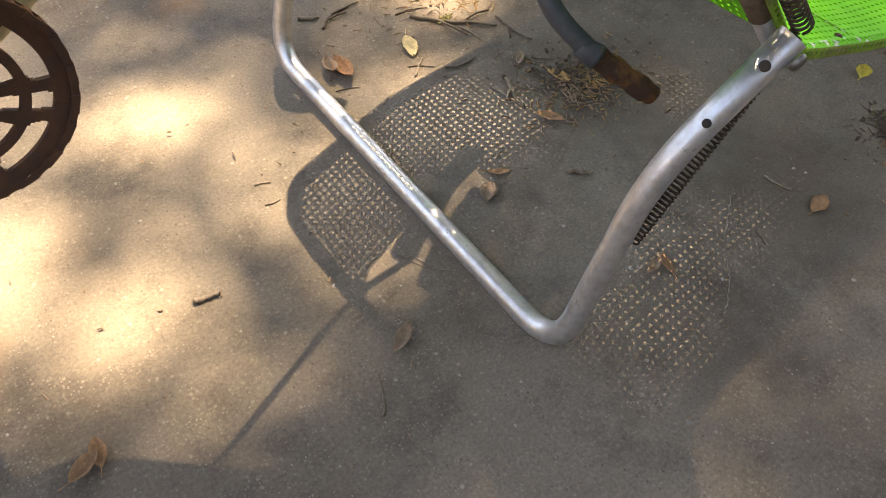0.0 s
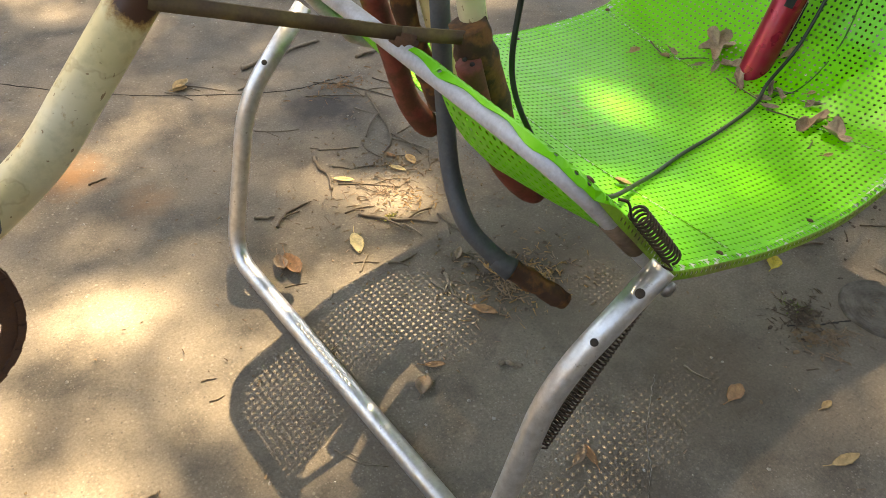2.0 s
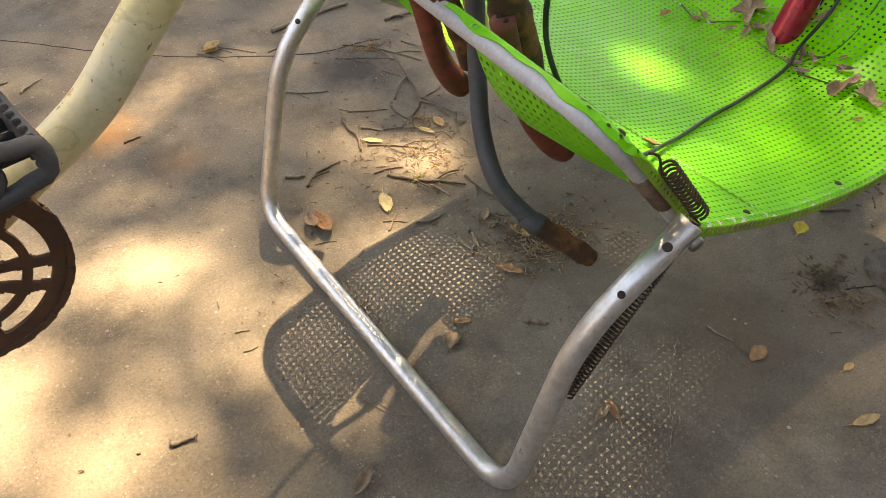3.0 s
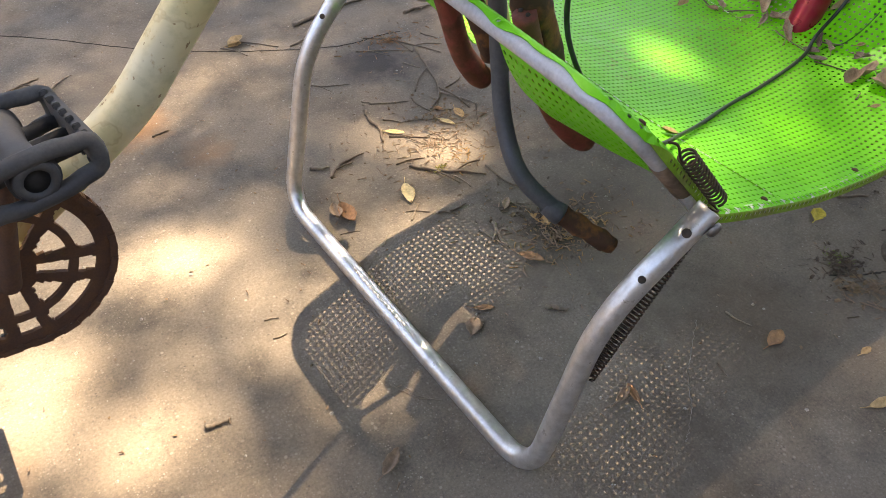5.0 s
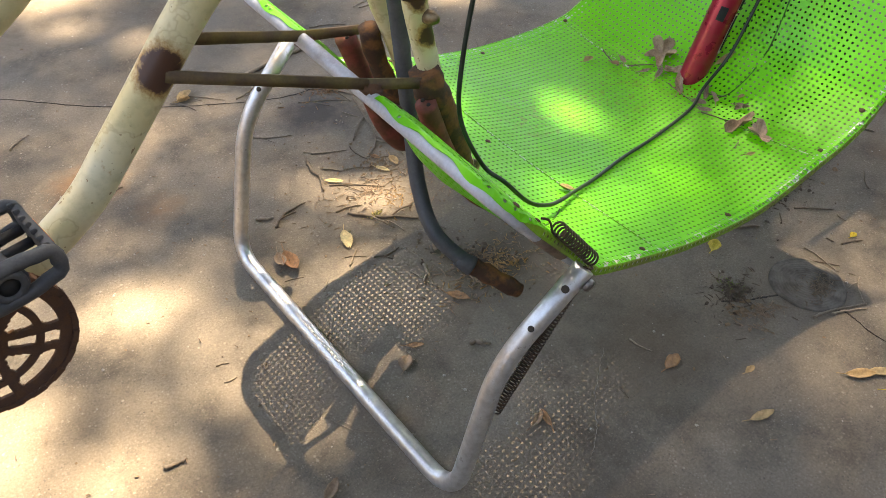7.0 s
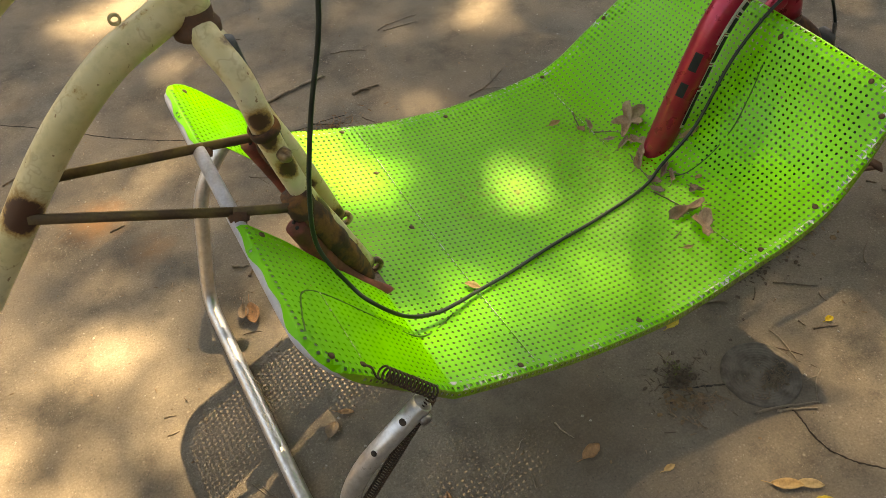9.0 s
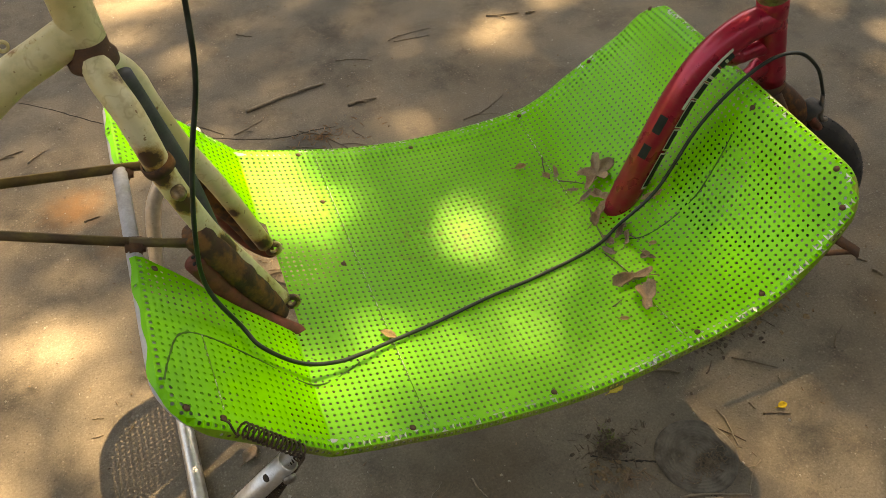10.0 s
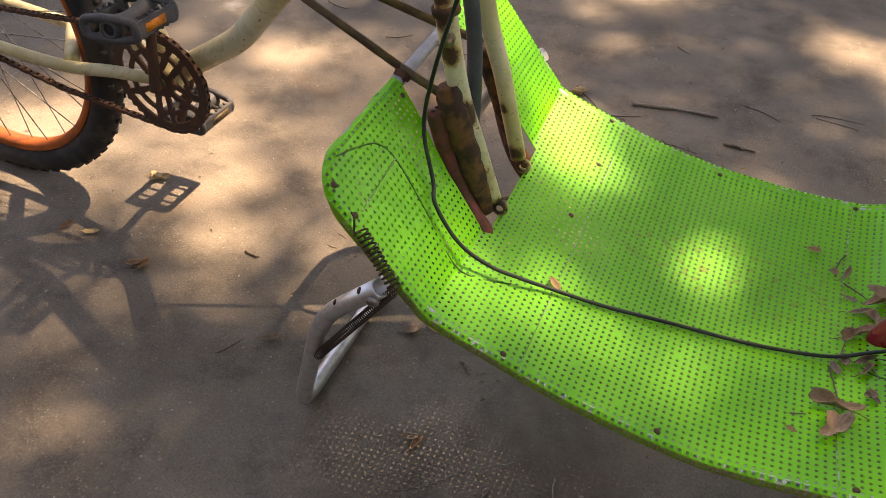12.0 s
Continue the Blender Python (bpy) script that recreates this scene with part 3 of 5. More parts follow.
def make_sheet(parent):
    pitch = 0.0090
    s_at = np.arange(round(-0.027 / pitch), round((LENGTH + 0.018) / pitch) + 1) * pitch + 0.0015
    half_count = round((HALF + 0.022) / pitch)
    v_at = np.arange(-half_count, half_count + 1) * pitch
    ns, nv = len(s_at) - 1, len(v_at) - 1
    S, V = np.meshgrid(s_at, v_at, indexing="ij")
    S, V = S.copy(), V.copy()
    plain = np.zeros((ns, nv), bool)
    gone = np.zeros((ns, nv), bool)
    far, dn, dv = outline(S, V)
    _, lip = fold(dn)
    lip = lip + np.clip(-dn, 0, 1) * (0.0025 * np.sin(V * 47) + 0.0018 * np.sin(V * 113 + 1))
    past = np.clip(far - lip, 0, None)
    outside = past > 0
    S, V = S - dn * past, V - dv * past
    for i in range(ns + 1):
        c = cut(s_at[i])
        if c is None:
            continue
        for j in range(nv + 1):
            if c[0] < v_at[j] < c[1]:
                V[i, j] = c[0] if v_at[j] - c[0] < c[1] - v_at[j] else c[1]
    for i in range(ns):
        c = cut(0.5 * (s_at[i] + s_at[i + 1]))
        for j in range(nv):
            lo, hi = v_at[j], v_at[j + 1]
            corners = outside[i, j] + 0 + outside[i + 1, j] + outside[i, j + 1] + outside[i + 1, j + 1]
            if corners == 4:
                gone[i, j] = True
            elif corners:
                plain[i, j] = True
            if c is not None:
                if lo >= c[0] - 0.0005 and hi <= c[1] + 0.0005:
                    gone[i, j] = True
                elif hi > c[0] and lo < c[1]:
                    plain[i, j] = True
    verts = [tuple(p) for p in sheet(S, V).reshape(-1, 3)]
    ids = np.arange((ns + 1) * (nv + 1)).reshape(ns + 1, nv + 1)
    faces = []
    rng = random.Random(3)
    ang = np.array([math.pi / 8 + k * math.pi / 4 for k in range(8)])
    SC, VC = np.meshgrid(0.5 * (s_at[1:] + s_at[:-1]), 0.5 * (v_at[1:] + v_at[:-1]), indexing="ij")
    size = np.where(far[:-1, :-1] > 0.004, 0.0022, 0.0020)[..., None]
    rings = sheet(SC[..., None] + size * np.cos(ang), VC[..., None] + size * np.sin(ang))
    kinds = []
    mid, mid_s, _ = outline(SC, VC)
    for i in range(ns):
        for j in range(nv):
            # paint: 1 on the turned-down lip, 2 where the fold is chipped to bare metal
            kind = 1 if mid[i, j] > 0.0062 and mid_s[i, j] > -0.5 else 0
            rubbed = SC[i, j] > 0.10 and abs(mid[i, j] + 0.001) < 0.0052 and noise.noise(Vector((SC[i, j] * 9, VC[i, j] * 9, 2.0))) > -0.12
            if gone[i, j]:
                continue
            c = [int(ids[i, j]), int(ids[i + 1, j]), int(ids[i + 1, j + 1]), int(ids[i, j + 1])]
            if plain[i, j] or rng.random() < 0.004:
                faces.append(c)
                kinds.append(kind)
                continue
            h = list(range(len(verts), len(verts) + 8))
            verts += [tuple(p) for p in rings[i, j]]
            # corner order follows the ring: (-,-) 5,4  (+,-) 7,6  (+,+) 1,0  (-,+) 3,2
            for a, (p, q) in zip(c, ((h[4], h[5]), (h[6], h[7]), (h[0], h[1]), (h[2], h[3]))):
                faces.append((a, q, p))
                kinds.append(kind)
            for a, b, p, q in ((c[0], c[1], h[5], h[6]), (c[1], c[2], h[7], h[0]), (c[2], c[3], h[1], h[2]), (c[3], c[0], h[3], h[4])):
                faces.append((a, b, q, p))
                kinds.append(2 if rubbed and rng.random() < 0.22 else kind)
    ob = part("deck_sheet", (verts, faces), GREEN, parent, "bright green painted perforated sheet metal, bent up at both ends", smooth=False)
    ob.data.materials.append(RIM_GREEN)
    ob.data.materials.append(BARE_CHIP)
    ob.data.polygons.foreach_set("material_index", kinds)
    thick = ob.modifiers.new("thickness", "SOLIDIFY")
    thick.thickness, thick.offset = 0.0008, -1
    return ob


def rim_point(s, v):
    """Centre of the tube rail under the rim at the outline point nearest to (s, v)."""
    d, ns, nv = outline(s, v)
    s, v = float(s - ns * d), float(v - nv * d)
    p = sheet(s, v)
    _, _, nx, nz = base_point(s)
    back = float(np.clip(-ns, 0, 1)) ** 2
    inset = 0.0075 * (1 - back)
    drop = RAIL_R + 0.0018
    return Vector((float(p[0] - nx * drop - ns * nz * inset), float(p[1] - nv * inset), float(p[2] - nz * drop + ns * nx * inset)))


def rail_path():
    inner = 0.02
    a, b = REAR_ROUND, FRONT_ROUND
    w = HALF
    near = [(s, -w - 0.03) for s in np.linspace(a, LENGTH - b, 44)]
    nose = [(LENGTH - b + (b + 0.05) * math.sin(t), -w + b - (b + 0.05) * math.cos(t)) for t in np.linspace(0.15, 1.42, 8)]
    front = [(LENGTH + 0.03, v) for v in np.linspace(-w + b + inner, w - b - inner, 14)]
    rear = [(-0.03, v) for v in np.linspace(w - a - inner, -w + a + inner, 16)]
    tail = [(a - (a + 0.05) * math.sin(t), -w + a - (a + 0.05) * math.cos(t)) for t in np.linspace(1.42, 0.15, 10)]
    ring = near + nose + front + [(s, -v) for s, v in nose[::-1]] + [(s, -v) for s, v in near[::-1]] + [(s, -v) for s, v in tail[::-1]] + rear + tail
    return [rim_point(s, v) for s, v in ring]


deck = empty("deck", bike)
tagged(deck, "green perforated cargo deck on a pale tube rail")
make_sheet(deck)
part("deck_rail", sweep(rail_path(), RAIL_R, 14, closed=True), RAIL, deck, "pale grey tube rail with scuffed paint")
rust_band = [rim_point(float(np.interp(x, TX, TS)), -HALF - 0.02) for x in (-0.186, -0.165, -0.143)]
part("rail_sleeve", sweep(rust_band, RAIL_R + 0.0012, 14), TAPE, deck, "brown taped joint on the rail")


def make_lap(parent):
    """The lower layer of sheet that hangs from the rail beside the opening, a little clear of the flap."""
    cols, rows, pitch = 17, 15, 0.0090
    ang = [math.pi / 8 + k * math.pi / 4 for k in range(8)]

    def at(i, j):
        u, y = i / rows, -0.094 - j * pitch
        w = float(np.interp(y, [-0.25, -0.19, -0.12, -0.09], [0.35, 0.85, 1.25, 1.15]))
        z0, z2 = 0.4535 + 0.045 * y, 0.330 + 0.010 * (1 - w) + 0.045 * (y + 0.15)
        x = -0.2385 + u * 0.1045 - 0.016 * w * 4 * u * (1 - u) * 0.5
        z = z0 + (z2 - z0) * u - 0.016 * w * 4 * u * (1 - u)
        return x, y, z

    verts = [at(i, j) for i in range(rows + 1) for j in range(cols + 1)]
    faces = []
    for i in range(rows):
        for j in range(cols):
            c = [i * (cols + 1) + j, (i + 1) * (cols + 1) + j, (i + 1) * (cols + 1) + j + 1, i * (cols + 1) + j + 1]
            h = list(range(len(verts), len(verts) + 8))
            verts += [at(i + 0.5 + 0.24 * math.cos(a), j + 0.5 + 0.24 * math.sin(a)) for a in ang]
            for a, (p, q) in zip(c, ((h[4], h[5]), (h[6], h[7]), (h[0], h[1]), (h[2], h[3]))):
                faces.append((a, q, p))
            for a, b, p, q in ((c[0], c[1], h[5], h[6]), (c[1], c[2], h[7], h[0]), (c[2], c[3], h[1], h[2]), (c[3], c[0], h[3], h[4])):
                faces.append((a, b, q, p))
    ob = part("lapped_sheet", (verts, faces), GREEN, parent, "lower layer of green perforated sheet under the rail", smooth=False)
    thick = ob.modifiers.new("thickness", "SOLIDIFY")
    thick.thickness, thick.offset = 0.0008, -1


make_lap(deck)


def deck_line(points, width, material, label, lift=0.0005):
    """A narrow line lying on the sheet, for joints and for shade drawn in dark green."""
    bm = bmesh.new()
    path = curve_points([on_deck(x, y, lift) for x, y in points], 10)
    rng = random.Random(len(points))
    rows = []
    for i, p in enumerate(path):
        t = (path[min(i + 1, len(path) - 1)] - path[max(i - 1, 0)]).normalized()
        n = deck_normal(p.x)
        side = t.cross(n).normalized()
        w = width * (0.75 + 0.25 * math.sin(i * 1.7)) * rng.uniform(0.8, 1.0)
        rows.append([bm.verts.new(p - side * w - n * 0.0012), bm.verts.new(p - side * w), bm.verts.new(p + side * w), bm.verts.new(p + side * w - n * 0.0012)])
    for a, b in zip(rows, rows[1:]):
        for k in range(3):
            bm.faces.new((a[k], a[k + 1], b[k + 1], b[k]))
    return part("sheet_seam", bm, material, deck, label)


# lapped edge, with its shade line drawn in dark green
deck_line([(0.588, -0.056), (0.55, -0.066), (0.51, -0.075), (0.47, -0.078), (0.435, -0.072), (0.412, -0.055)], 0.0014, LAP_AND_SHADE, "dark line drawn on the sheet for lapped edge and shade")
deck_line([(0.388, -0.262), (0.386, -0.2), (0.385, -0.10)], 0.0011, CHIP_SEAM, "lapped joint of the deck sheet")
deck_line([(0.388, 0.262), (0.386, 0.2), (0.385, 0.06)], 0.0011, CHIP_SEAM, "lapped joint of the deck sheet")
# the cable's shadow on the rear flap, drawn as a dark green strip
deck_line([(-0.236, -0.229), (-0.225, -0.195), (-0.213, -0.163), (-0.190, -0.155), (-0.150, -0.164), (-0.107, -0.178), (-0.08, -0.177), (-0.045, -0.160), (-0.03, -0.15)], 0.0015, LAP_AND_SHADE, "dark line drawn on the sheet for lapped edge and shade")
# fold line across the near rear flap, green with pale flecks
deck_line([(-0.190, -0.252), (-0.192, -0.20), (-0.194, -0.155)], 0.0010, CHIP_SEAM, "pale-flecked fold line of the deck sheet")
deck_line([(0.022, -0.262), (0.022, 0.0), (0.022, 0.262)], 0.0007, CHIP_SEAM, "lapped joint of the deck sheet")
rivet_mesh = None
for rx, ry in ((0.0, -0.264), (0.193, -0.260), (0.404, -0.261), (0.498, -0.259), (0.607, -0.242), (0.627, -0.202), (0.617, -0.057), (0.617, 0.080),
               (-0.003, 0.266), (0.185, 0.259), (0.391, 0.265), (0.522, 0.266), (0.621, 0.244), (0.006, 0.159), (0.0, 0.028), (-0.220, -0.258),
               (-0.223, -0.072), (-0.223, 0.104), (-0.219, 0.246), (-0.192, -0.262)):
    m = along(on_deck(rx, ry, -0.001), on_deck(rx, ry, 0.02))
    if rivet_mesh is None:
        first = part("rivet", lathe([(0.0042, 0), (0.0042, 0.0012), (0.0028, 0.0026), (0.0, 0.003)], None, 12), RUST, deck)
        rivet_mesh = first.data
        first.matrix_basis = m
    else:
        ob = new("rivet", rivet_mesh)
        ob.parent = deck
        ob.matrix_basis = m

# prop stand: a U of scuffed tube under the rear of the deck
STAND = [(-0.1457, -0.2937, 0.343), (-0.240, -0.2785, 0.238), (-0.293, -0.274, 0.0122), (-0.300, 0.296, 0.0122), (-0.245, 0.311, 0.243), (-0.145, 0.322, 0.345)]
stand = empty("prop_stand", bike)
tagged(stand, "scuffed silver tube prop stand resting on the concrete")
STAND_PATH = rounded(STAND, 0.052, 10)
part("stand_tube", sweep(STAND_PATH, 0.0121, 20, hollow=0.002), SILVER, stand)


def hole_ring(place, out, r, parent):
    m = along(place, Vector(place) + Vector(out))
    # opaque dark disc paints the shade inside the hole
    ob = part("bolt_hole", lathe([(r + 0.0006, -0.004), (r + 0.0004, 0.0), (r * 0.9, 0.0002), (0.0, 0.0002)], m, 16), SOIL_AND_SHADE, parent, "drilled hole drawn as a dark disc")
    return ob


for a, f in ((0, 0.20), (0, 0.60)):
    p = Vector(STAND[0]).lerp(Vector(STAND[1]), f)
    d = (Vector(STAND[0]) - Vector(STAND[1])).normalized()
    out = Vector((-0.55, -0.45, 0.7))
    out = (out - d * out.dot(d)).normalized()
    hole_ring(p + out * 0.0124, out, 0.0040 if f < 0.4 else 0.0033, stand)
p = Vector(STAND[5]).lerp(Vector(STAND[4]), 0.62)
hole_ring(p + Vector((-0.62, -0.55, 0.56)).normalized() * 0.0124, (-0.62, -0.55, 0.56), 0.0033, stand)
part("pivot_bolt", lathe([(0.0, 0.0), (0.0075, 0.0), (0.0075, 0.004), (0.005, 0.0065), (0.0, 0.007)], along((-0.150, -0.3045, 0.330), (-0.146, -0.33, 0.322)), 14), STEEL, stand)


def coil(a, b, r, turns, wire, start=0.0, hook=None):
    a, b = Vector(a), Vector(b)
    ax = (b - a).normalized()
    s = ax.orthogonal().normalized()
    u = ax.cross(s)
    n = int(turns * 12)
    pts = [a.lerp(b, k / n) + s * (r * math.cos(2 * math.pi * k / 12)) + u * (r * math.sin(2 * math.pi * k / 12)) for k in range(n + 1)]
    if hook:
        pts = curve_points([hook, Vector(hook).lerp(pts[0], 0.4) + Vector((0.002, 0.0, 0.004)), Vector(hook).lerp(pts[0], 0.75) + Vector((0, 0, -0.002)), pts[0]], 5)[:-1] + pts
    return sweep(pts, wire, 6)


part("return_spring", coil((-0.178, -0.277, 0.404), (-0.129, -0.289, 0.343), 0.0074, 13, 0.0013, hook=(-0.194, -0.268, 0.418)), SPRING, stand, "rusty coil spring hooked to the deck")
part("return_spring", coil((-0.132, -0.289, 0.338), (-0.2460, -0.2850, 0.165), 0.0058, 48, 0.0010), SPRING, stand, "long rusty coil spring along the stand leg")

# ---- rear frame, cream ----
BY, HY = 0.024, 0.018
rear = empty("rear_frame", bike)
tagged(rear, "cream cruiser frame with stains and rust at the joints")
DOWN = curve_points([(x, HY + (BY - HY) * (-0.2 - x) / 0.48, z) for x, z in ((-0.208, 0.702), (-0.242, 0.686), (-0.297, 0.660), (-0.352, 0.618), (-0.402, 0.569), (-0.454, 0.509), (-0.498, 0.459), (-0.540, 0.414), (-0.610, 0.366), (-0.678, 0.322))], 6)
part("down_tube", sweep(DOWN, 0.0192, 24), CREAM, rear)
TOP = curve_points([(-0.215, HY, 0.835), (-0.35, BY, 0.765), (-0.499, BY, 0.664), (-0.548, BY, 0.625), (-0.635, BY, 0.571), (-0.740, BY, 0.540)], 8)
part("top_tube", sweep(TOP, 0.0185, 20), CREAM, rear)
part("seat_tube", sweep(curve_points([(-0.80, BY, 0.70), (-0.752, BY, 0.530), (-0.709, BY, 0.424), (-0.678, BY, 0.322)], 6), 0.0160, 18), CREAM, rear)
part("seat_joint", sweep(straight((-0.762, BY, 0.560), (-0.748, BY, 0.518), 4), 0.0205, 16), RUST, rear, "rusted frame joint")
part("head_tube", sweep(straight((-0.209, HY, 0.868), (-0.207, HY, 0.676), 8), 0.0200, 24), CREAM, rear)
part("head_collar", lathe([(0.0200, 0.0), (0.0245, 0.002), (0.0250, 0.010), (0.0225, 0.014), (0.0205, 0.017), (0.0205, 0.030)], pose(-0.2075, HY, 0.661), 28), RUST, rear, "rusted lower headset collar")
part("bottom_bracket", sweep(straight((-0.678, BY - 0.030, 0.322), (-0.678, BY + 0.036, 0.322), 4), 0.0245, 22), CREAM, rear)
for side in (-1, 1):
    stay = curve_points([(-0.678, BY + side * 0.026, 0.322), (-0.76, BY + side * 0.043, 0.324), (-0.88, BY + side * 0.058, 0.318), (-1.127, BY + side * 0.062, 0.330)], 8)
    part("chain_stay", sweep(stay, 0.0105, 14), CREAM, rear)
    part("seat_stay", sweep(curve_points([(-0.765, BY + side * 0.02, 0.58), (-0.87, BY + side * 0.048, 0.53), (-1.127, BY + side * 0.062, 0.330)], 8), 0.0085, 12), CREAM, rear)
part("stay_bridge", sweep(straight((-0.842, BY - 0.05, 0.322), (-0.932, BY + 0.055, 0.326), 6), 0.0125, 14), CREAM, rear)
tab = lathe([(0.0062, -0.002), (0.0062, 0.002), (0.0036, 0.002), (0.0036, -0.002), (0.0062, -0.002)], pose(-0.279, HY, 0.7005, 90, 0, 0), 16)
part("cable_guide", tab, CREAM, rear)


def strap(points, width, thick):
    """Flat steel bar along points."""
    bm = bmesh.new()
    for a, b in zip(points, points[1:]):
        a, b = Vector(a), Vector(b)
        d = (b - a).normalized()
        side = d.cross(Vector((0, 0, 1))).normalized()
        up = side.cross(d)
        rot = Matrix((side, d, up)).transposed().to_4x4()
        block((thick, (b - a).length + 0.002, width), Matrix.Translation((a + b) / 2) @ rot, 0.001, bm)
    return bm


part("strap", strap([(-0.436, 0.004, 0.529), (-0.241, -0.040, 0.474), (-0.158, -0.060, 0.456)], 0.0125, 0.005), RUST_STRAP, rear, "flat rusty steel strap welded to the down tube")
part("strap", strap([(-0.425, 0.040, 0.548), (-0.235, 0.103, 0.468), (-0.160, 0.104, 0.453)], 0.0125, 0.005), RUST_STRAP, rear, "flat rusty steel strap welded to the down tube")
for y, z in ((-0.040, 0.466), (0.103, 0.462)):
    part("strap_tab", block((0.022, 0.022, 0.016), pose(-0.237, y, z, 0, 20, 0), 0.004), RUST, rear, "rusted weld tab on the deck rail")

# ---- fork standing through the rear opening of the deck ----
fork = empty("fork", bike)
tagged(fork, "cream fork with rusted legs through the deck")
NEAR_LEG = curve_points([(-0.2065, HY - 0.004, 0.670), (-0.202, -0.012, 0.658), (-0.191, -0.032, 0.630), (-0.185, -0.040, 0.595), (-0.178, -0.041, 0.544), (-0.157, -0.041, 0.458), (-0.131, -0.041, 0.392), (-0.098, -0.040, 0.305)], 8)
FAR_LEG = curve_points([(-0.2065, HY + 0.004, 0.670), (-0.199, 0.042, 0.648), (-0.184, 0.055, 0.617), (-0.176, 0.058, 0.577), (-0.159, 0.058, 0.512), (-0.133, 0.058, 0.439), (-0.097, 0.058, 0.315)], 8)
for path in (NEAR_LEG, FAR_LEG):
    n = len(path)
    part("fork_leg", sweep(path, [0.0157 - 0.0045 * (k / n) ** 1.5 for k in range(n)], 18), CREAM, fork)
for (x, y, z), leg in (((-0.088, -0.040, 0.296), NEAR_LEG), ((-0.088, 0.058, 0.303), FAR_LEG)):
    d = (leg[-1] - leg[-4]).normalized()
    m = along((x, y - 0.003, z), (x, y + 0.01, z))
    part("dropout", lathe([(0.0055, 0), (0.0120, 0), (0.0120, 0.006), (0.0055, 0.006), (0.0055, 0)], m, 18), CREAM, fork, "yellowed fork dropout with a rusty nut")
band_at = curve_points(NEAR_LEG, 2)[58]
part("brake_band", lathe([(0.0150, -0.006), (0.0172, -0.0055), (0.0178, 0.0), (0.0172, 0.0055), (0.0150, 0.006)], along(band_at, band_at + Vector((0.25, 0.0, -1.0))), 22), RUST_PLATE, fork, "rusted band clamped round the fork leg")
part("brake_boss", lathe([(0.0, -0.004), (0.0080, -0.004), (0.0085, 0.006), (0.0060, 0.011), (0.0045, 0.014), (0.0, 0.015)], along(band_at + Vector((0.010, -0.0125, -0.030)), band_at + Vector((0.014, -0.040, -0.028))), 16), BRASS, fork, "tarnished brake boss")
plate_path = curve_points([(-0.172, -0.050, 0.470), (-0.160, -0.052, 0.437), (-0.139, -0.053, 0.385), (-0.118, -0.053, 0.330), (-0.102, -0.052, 0.292)], 7)
plate = sweep(plate_path, [0.0160 + 0.0030 * math.sin(math.pi * min(1, k / 18)) - 0.0085 * max(0, (k - 20) / 8) for k in range(len(plate_path))], 26)
for v in plate.verts:
    v.co += Vector((noise.noise(v.co * 70), noise.noise(v.co * 70 + Vector((5, 0, 0))), noise.noise(v.co * 55 + Vector((0, 9, 0))))) * 0.0030
    v.co.y += 0.004 * (1 if v.co.y > -0.045 else 0)
part("fork_plate", plate, RUST_PLATE, fork, "scaling brown rusted plate welded along the fork leg, far one added to block light")
# hidden plate added on the far leg to narrow the light through the opening
far_light_block = sweep(curve_points([(-0.165, 0.072, 0.470), (-0.152, 0.076, 0.420), (-0.126, 0.078, 0.360), (-0.104, 0.074, 0.305)], 7), 0.0130, 16)
for v in far_light_block.verts:
    v.co += Vector((noise.noise(v.co * 70), noise.noise(v.co * 70 + Vector((5, 0, 0))), noise.noise(v.co * 55 + Vector((0, 9, 0))))) * 0.0026
part("fork_plate", far_light_block, RUST_PLATE, fork, "scaling brown rusted plate welded along the fork leg, far one added to block light")
part("fork_stub", sweep(curve_points([(-0.182, -0.064, 0.440), (-0.158, -0.066, 0.372), (-0.130, -0.072, 0.315), (-0.098, -0.080, 0.278), (-0.082, -0.082, 0.268)], 6), [0.0125] * 10 + [0.0130, 0.0135, 0.0140, 0.0145, 0.0150, 0.0155, 0.0160, 0.0160, 0.0160, 0.0158, 0.0155, 0.0150, 0.0140, 0.012, 0.008], 16), RUST_RED, fork, "stub of red tube with rust")
part("fork_stub", sweep(curve_points([(-0.176, 0.110, 0.446), (-0.150, 0.110, 0.375), (-0.126, 0.111, 0.305), (-0.100, 0.111, 0.264), (-0.082, 0.111, 0.248)], 6), [0.0140] * 13 + [0.0145, 0.0150, 0.0155, 0.0158, 0.0160, 0.0160, 0.0158, 0.0155, 0.0150, 0.0140, 0.012, 0.008], 16), RUST_RED, fork, "stub of red tube with rust")
for tip, d in (((-0.182, -0.064, 0.442), (-0.24, -0.02, 0.68)), ((-0.177, 0.110, 0.448), (-0.26, 0.0, 0.71))):
    for k in (-1, 1):
        # dark disc on the stub's end paints the shade in the hole
        part("drain_hole", lathe([(0.0, 0.0004), (0.0022, 0.0004), (0.0026, -0.001)], along(Vector(tip) + Vector((0, k * 0.0055, 0.0)) , Vector(tip) + Vector((0, k * 0.0055, 0)) + Vector(d) * 0.02), 10), SOIL_AND_SHADE, fork, "drain hole drawn as a dark disc")
HOSE_PATH = curve_points([(-0.186, 0.008, 0.650), (-0.176, 0.012, 0.590), (-0.163, 0.014, 0.510), (-0.156, 0.010, 0.420), (-0.155, 0.000, 0.350), (-0.166, -0.030, 0.290), (-0.174, -0.076, 0.250), (-0.148, -0.118, 0.212)], 7)
part("steering_rod", sweep(HOSE_PATH, 0.0102, 16), HOSE, fork, "dark blue-grey sleeved tube between the fork legs")
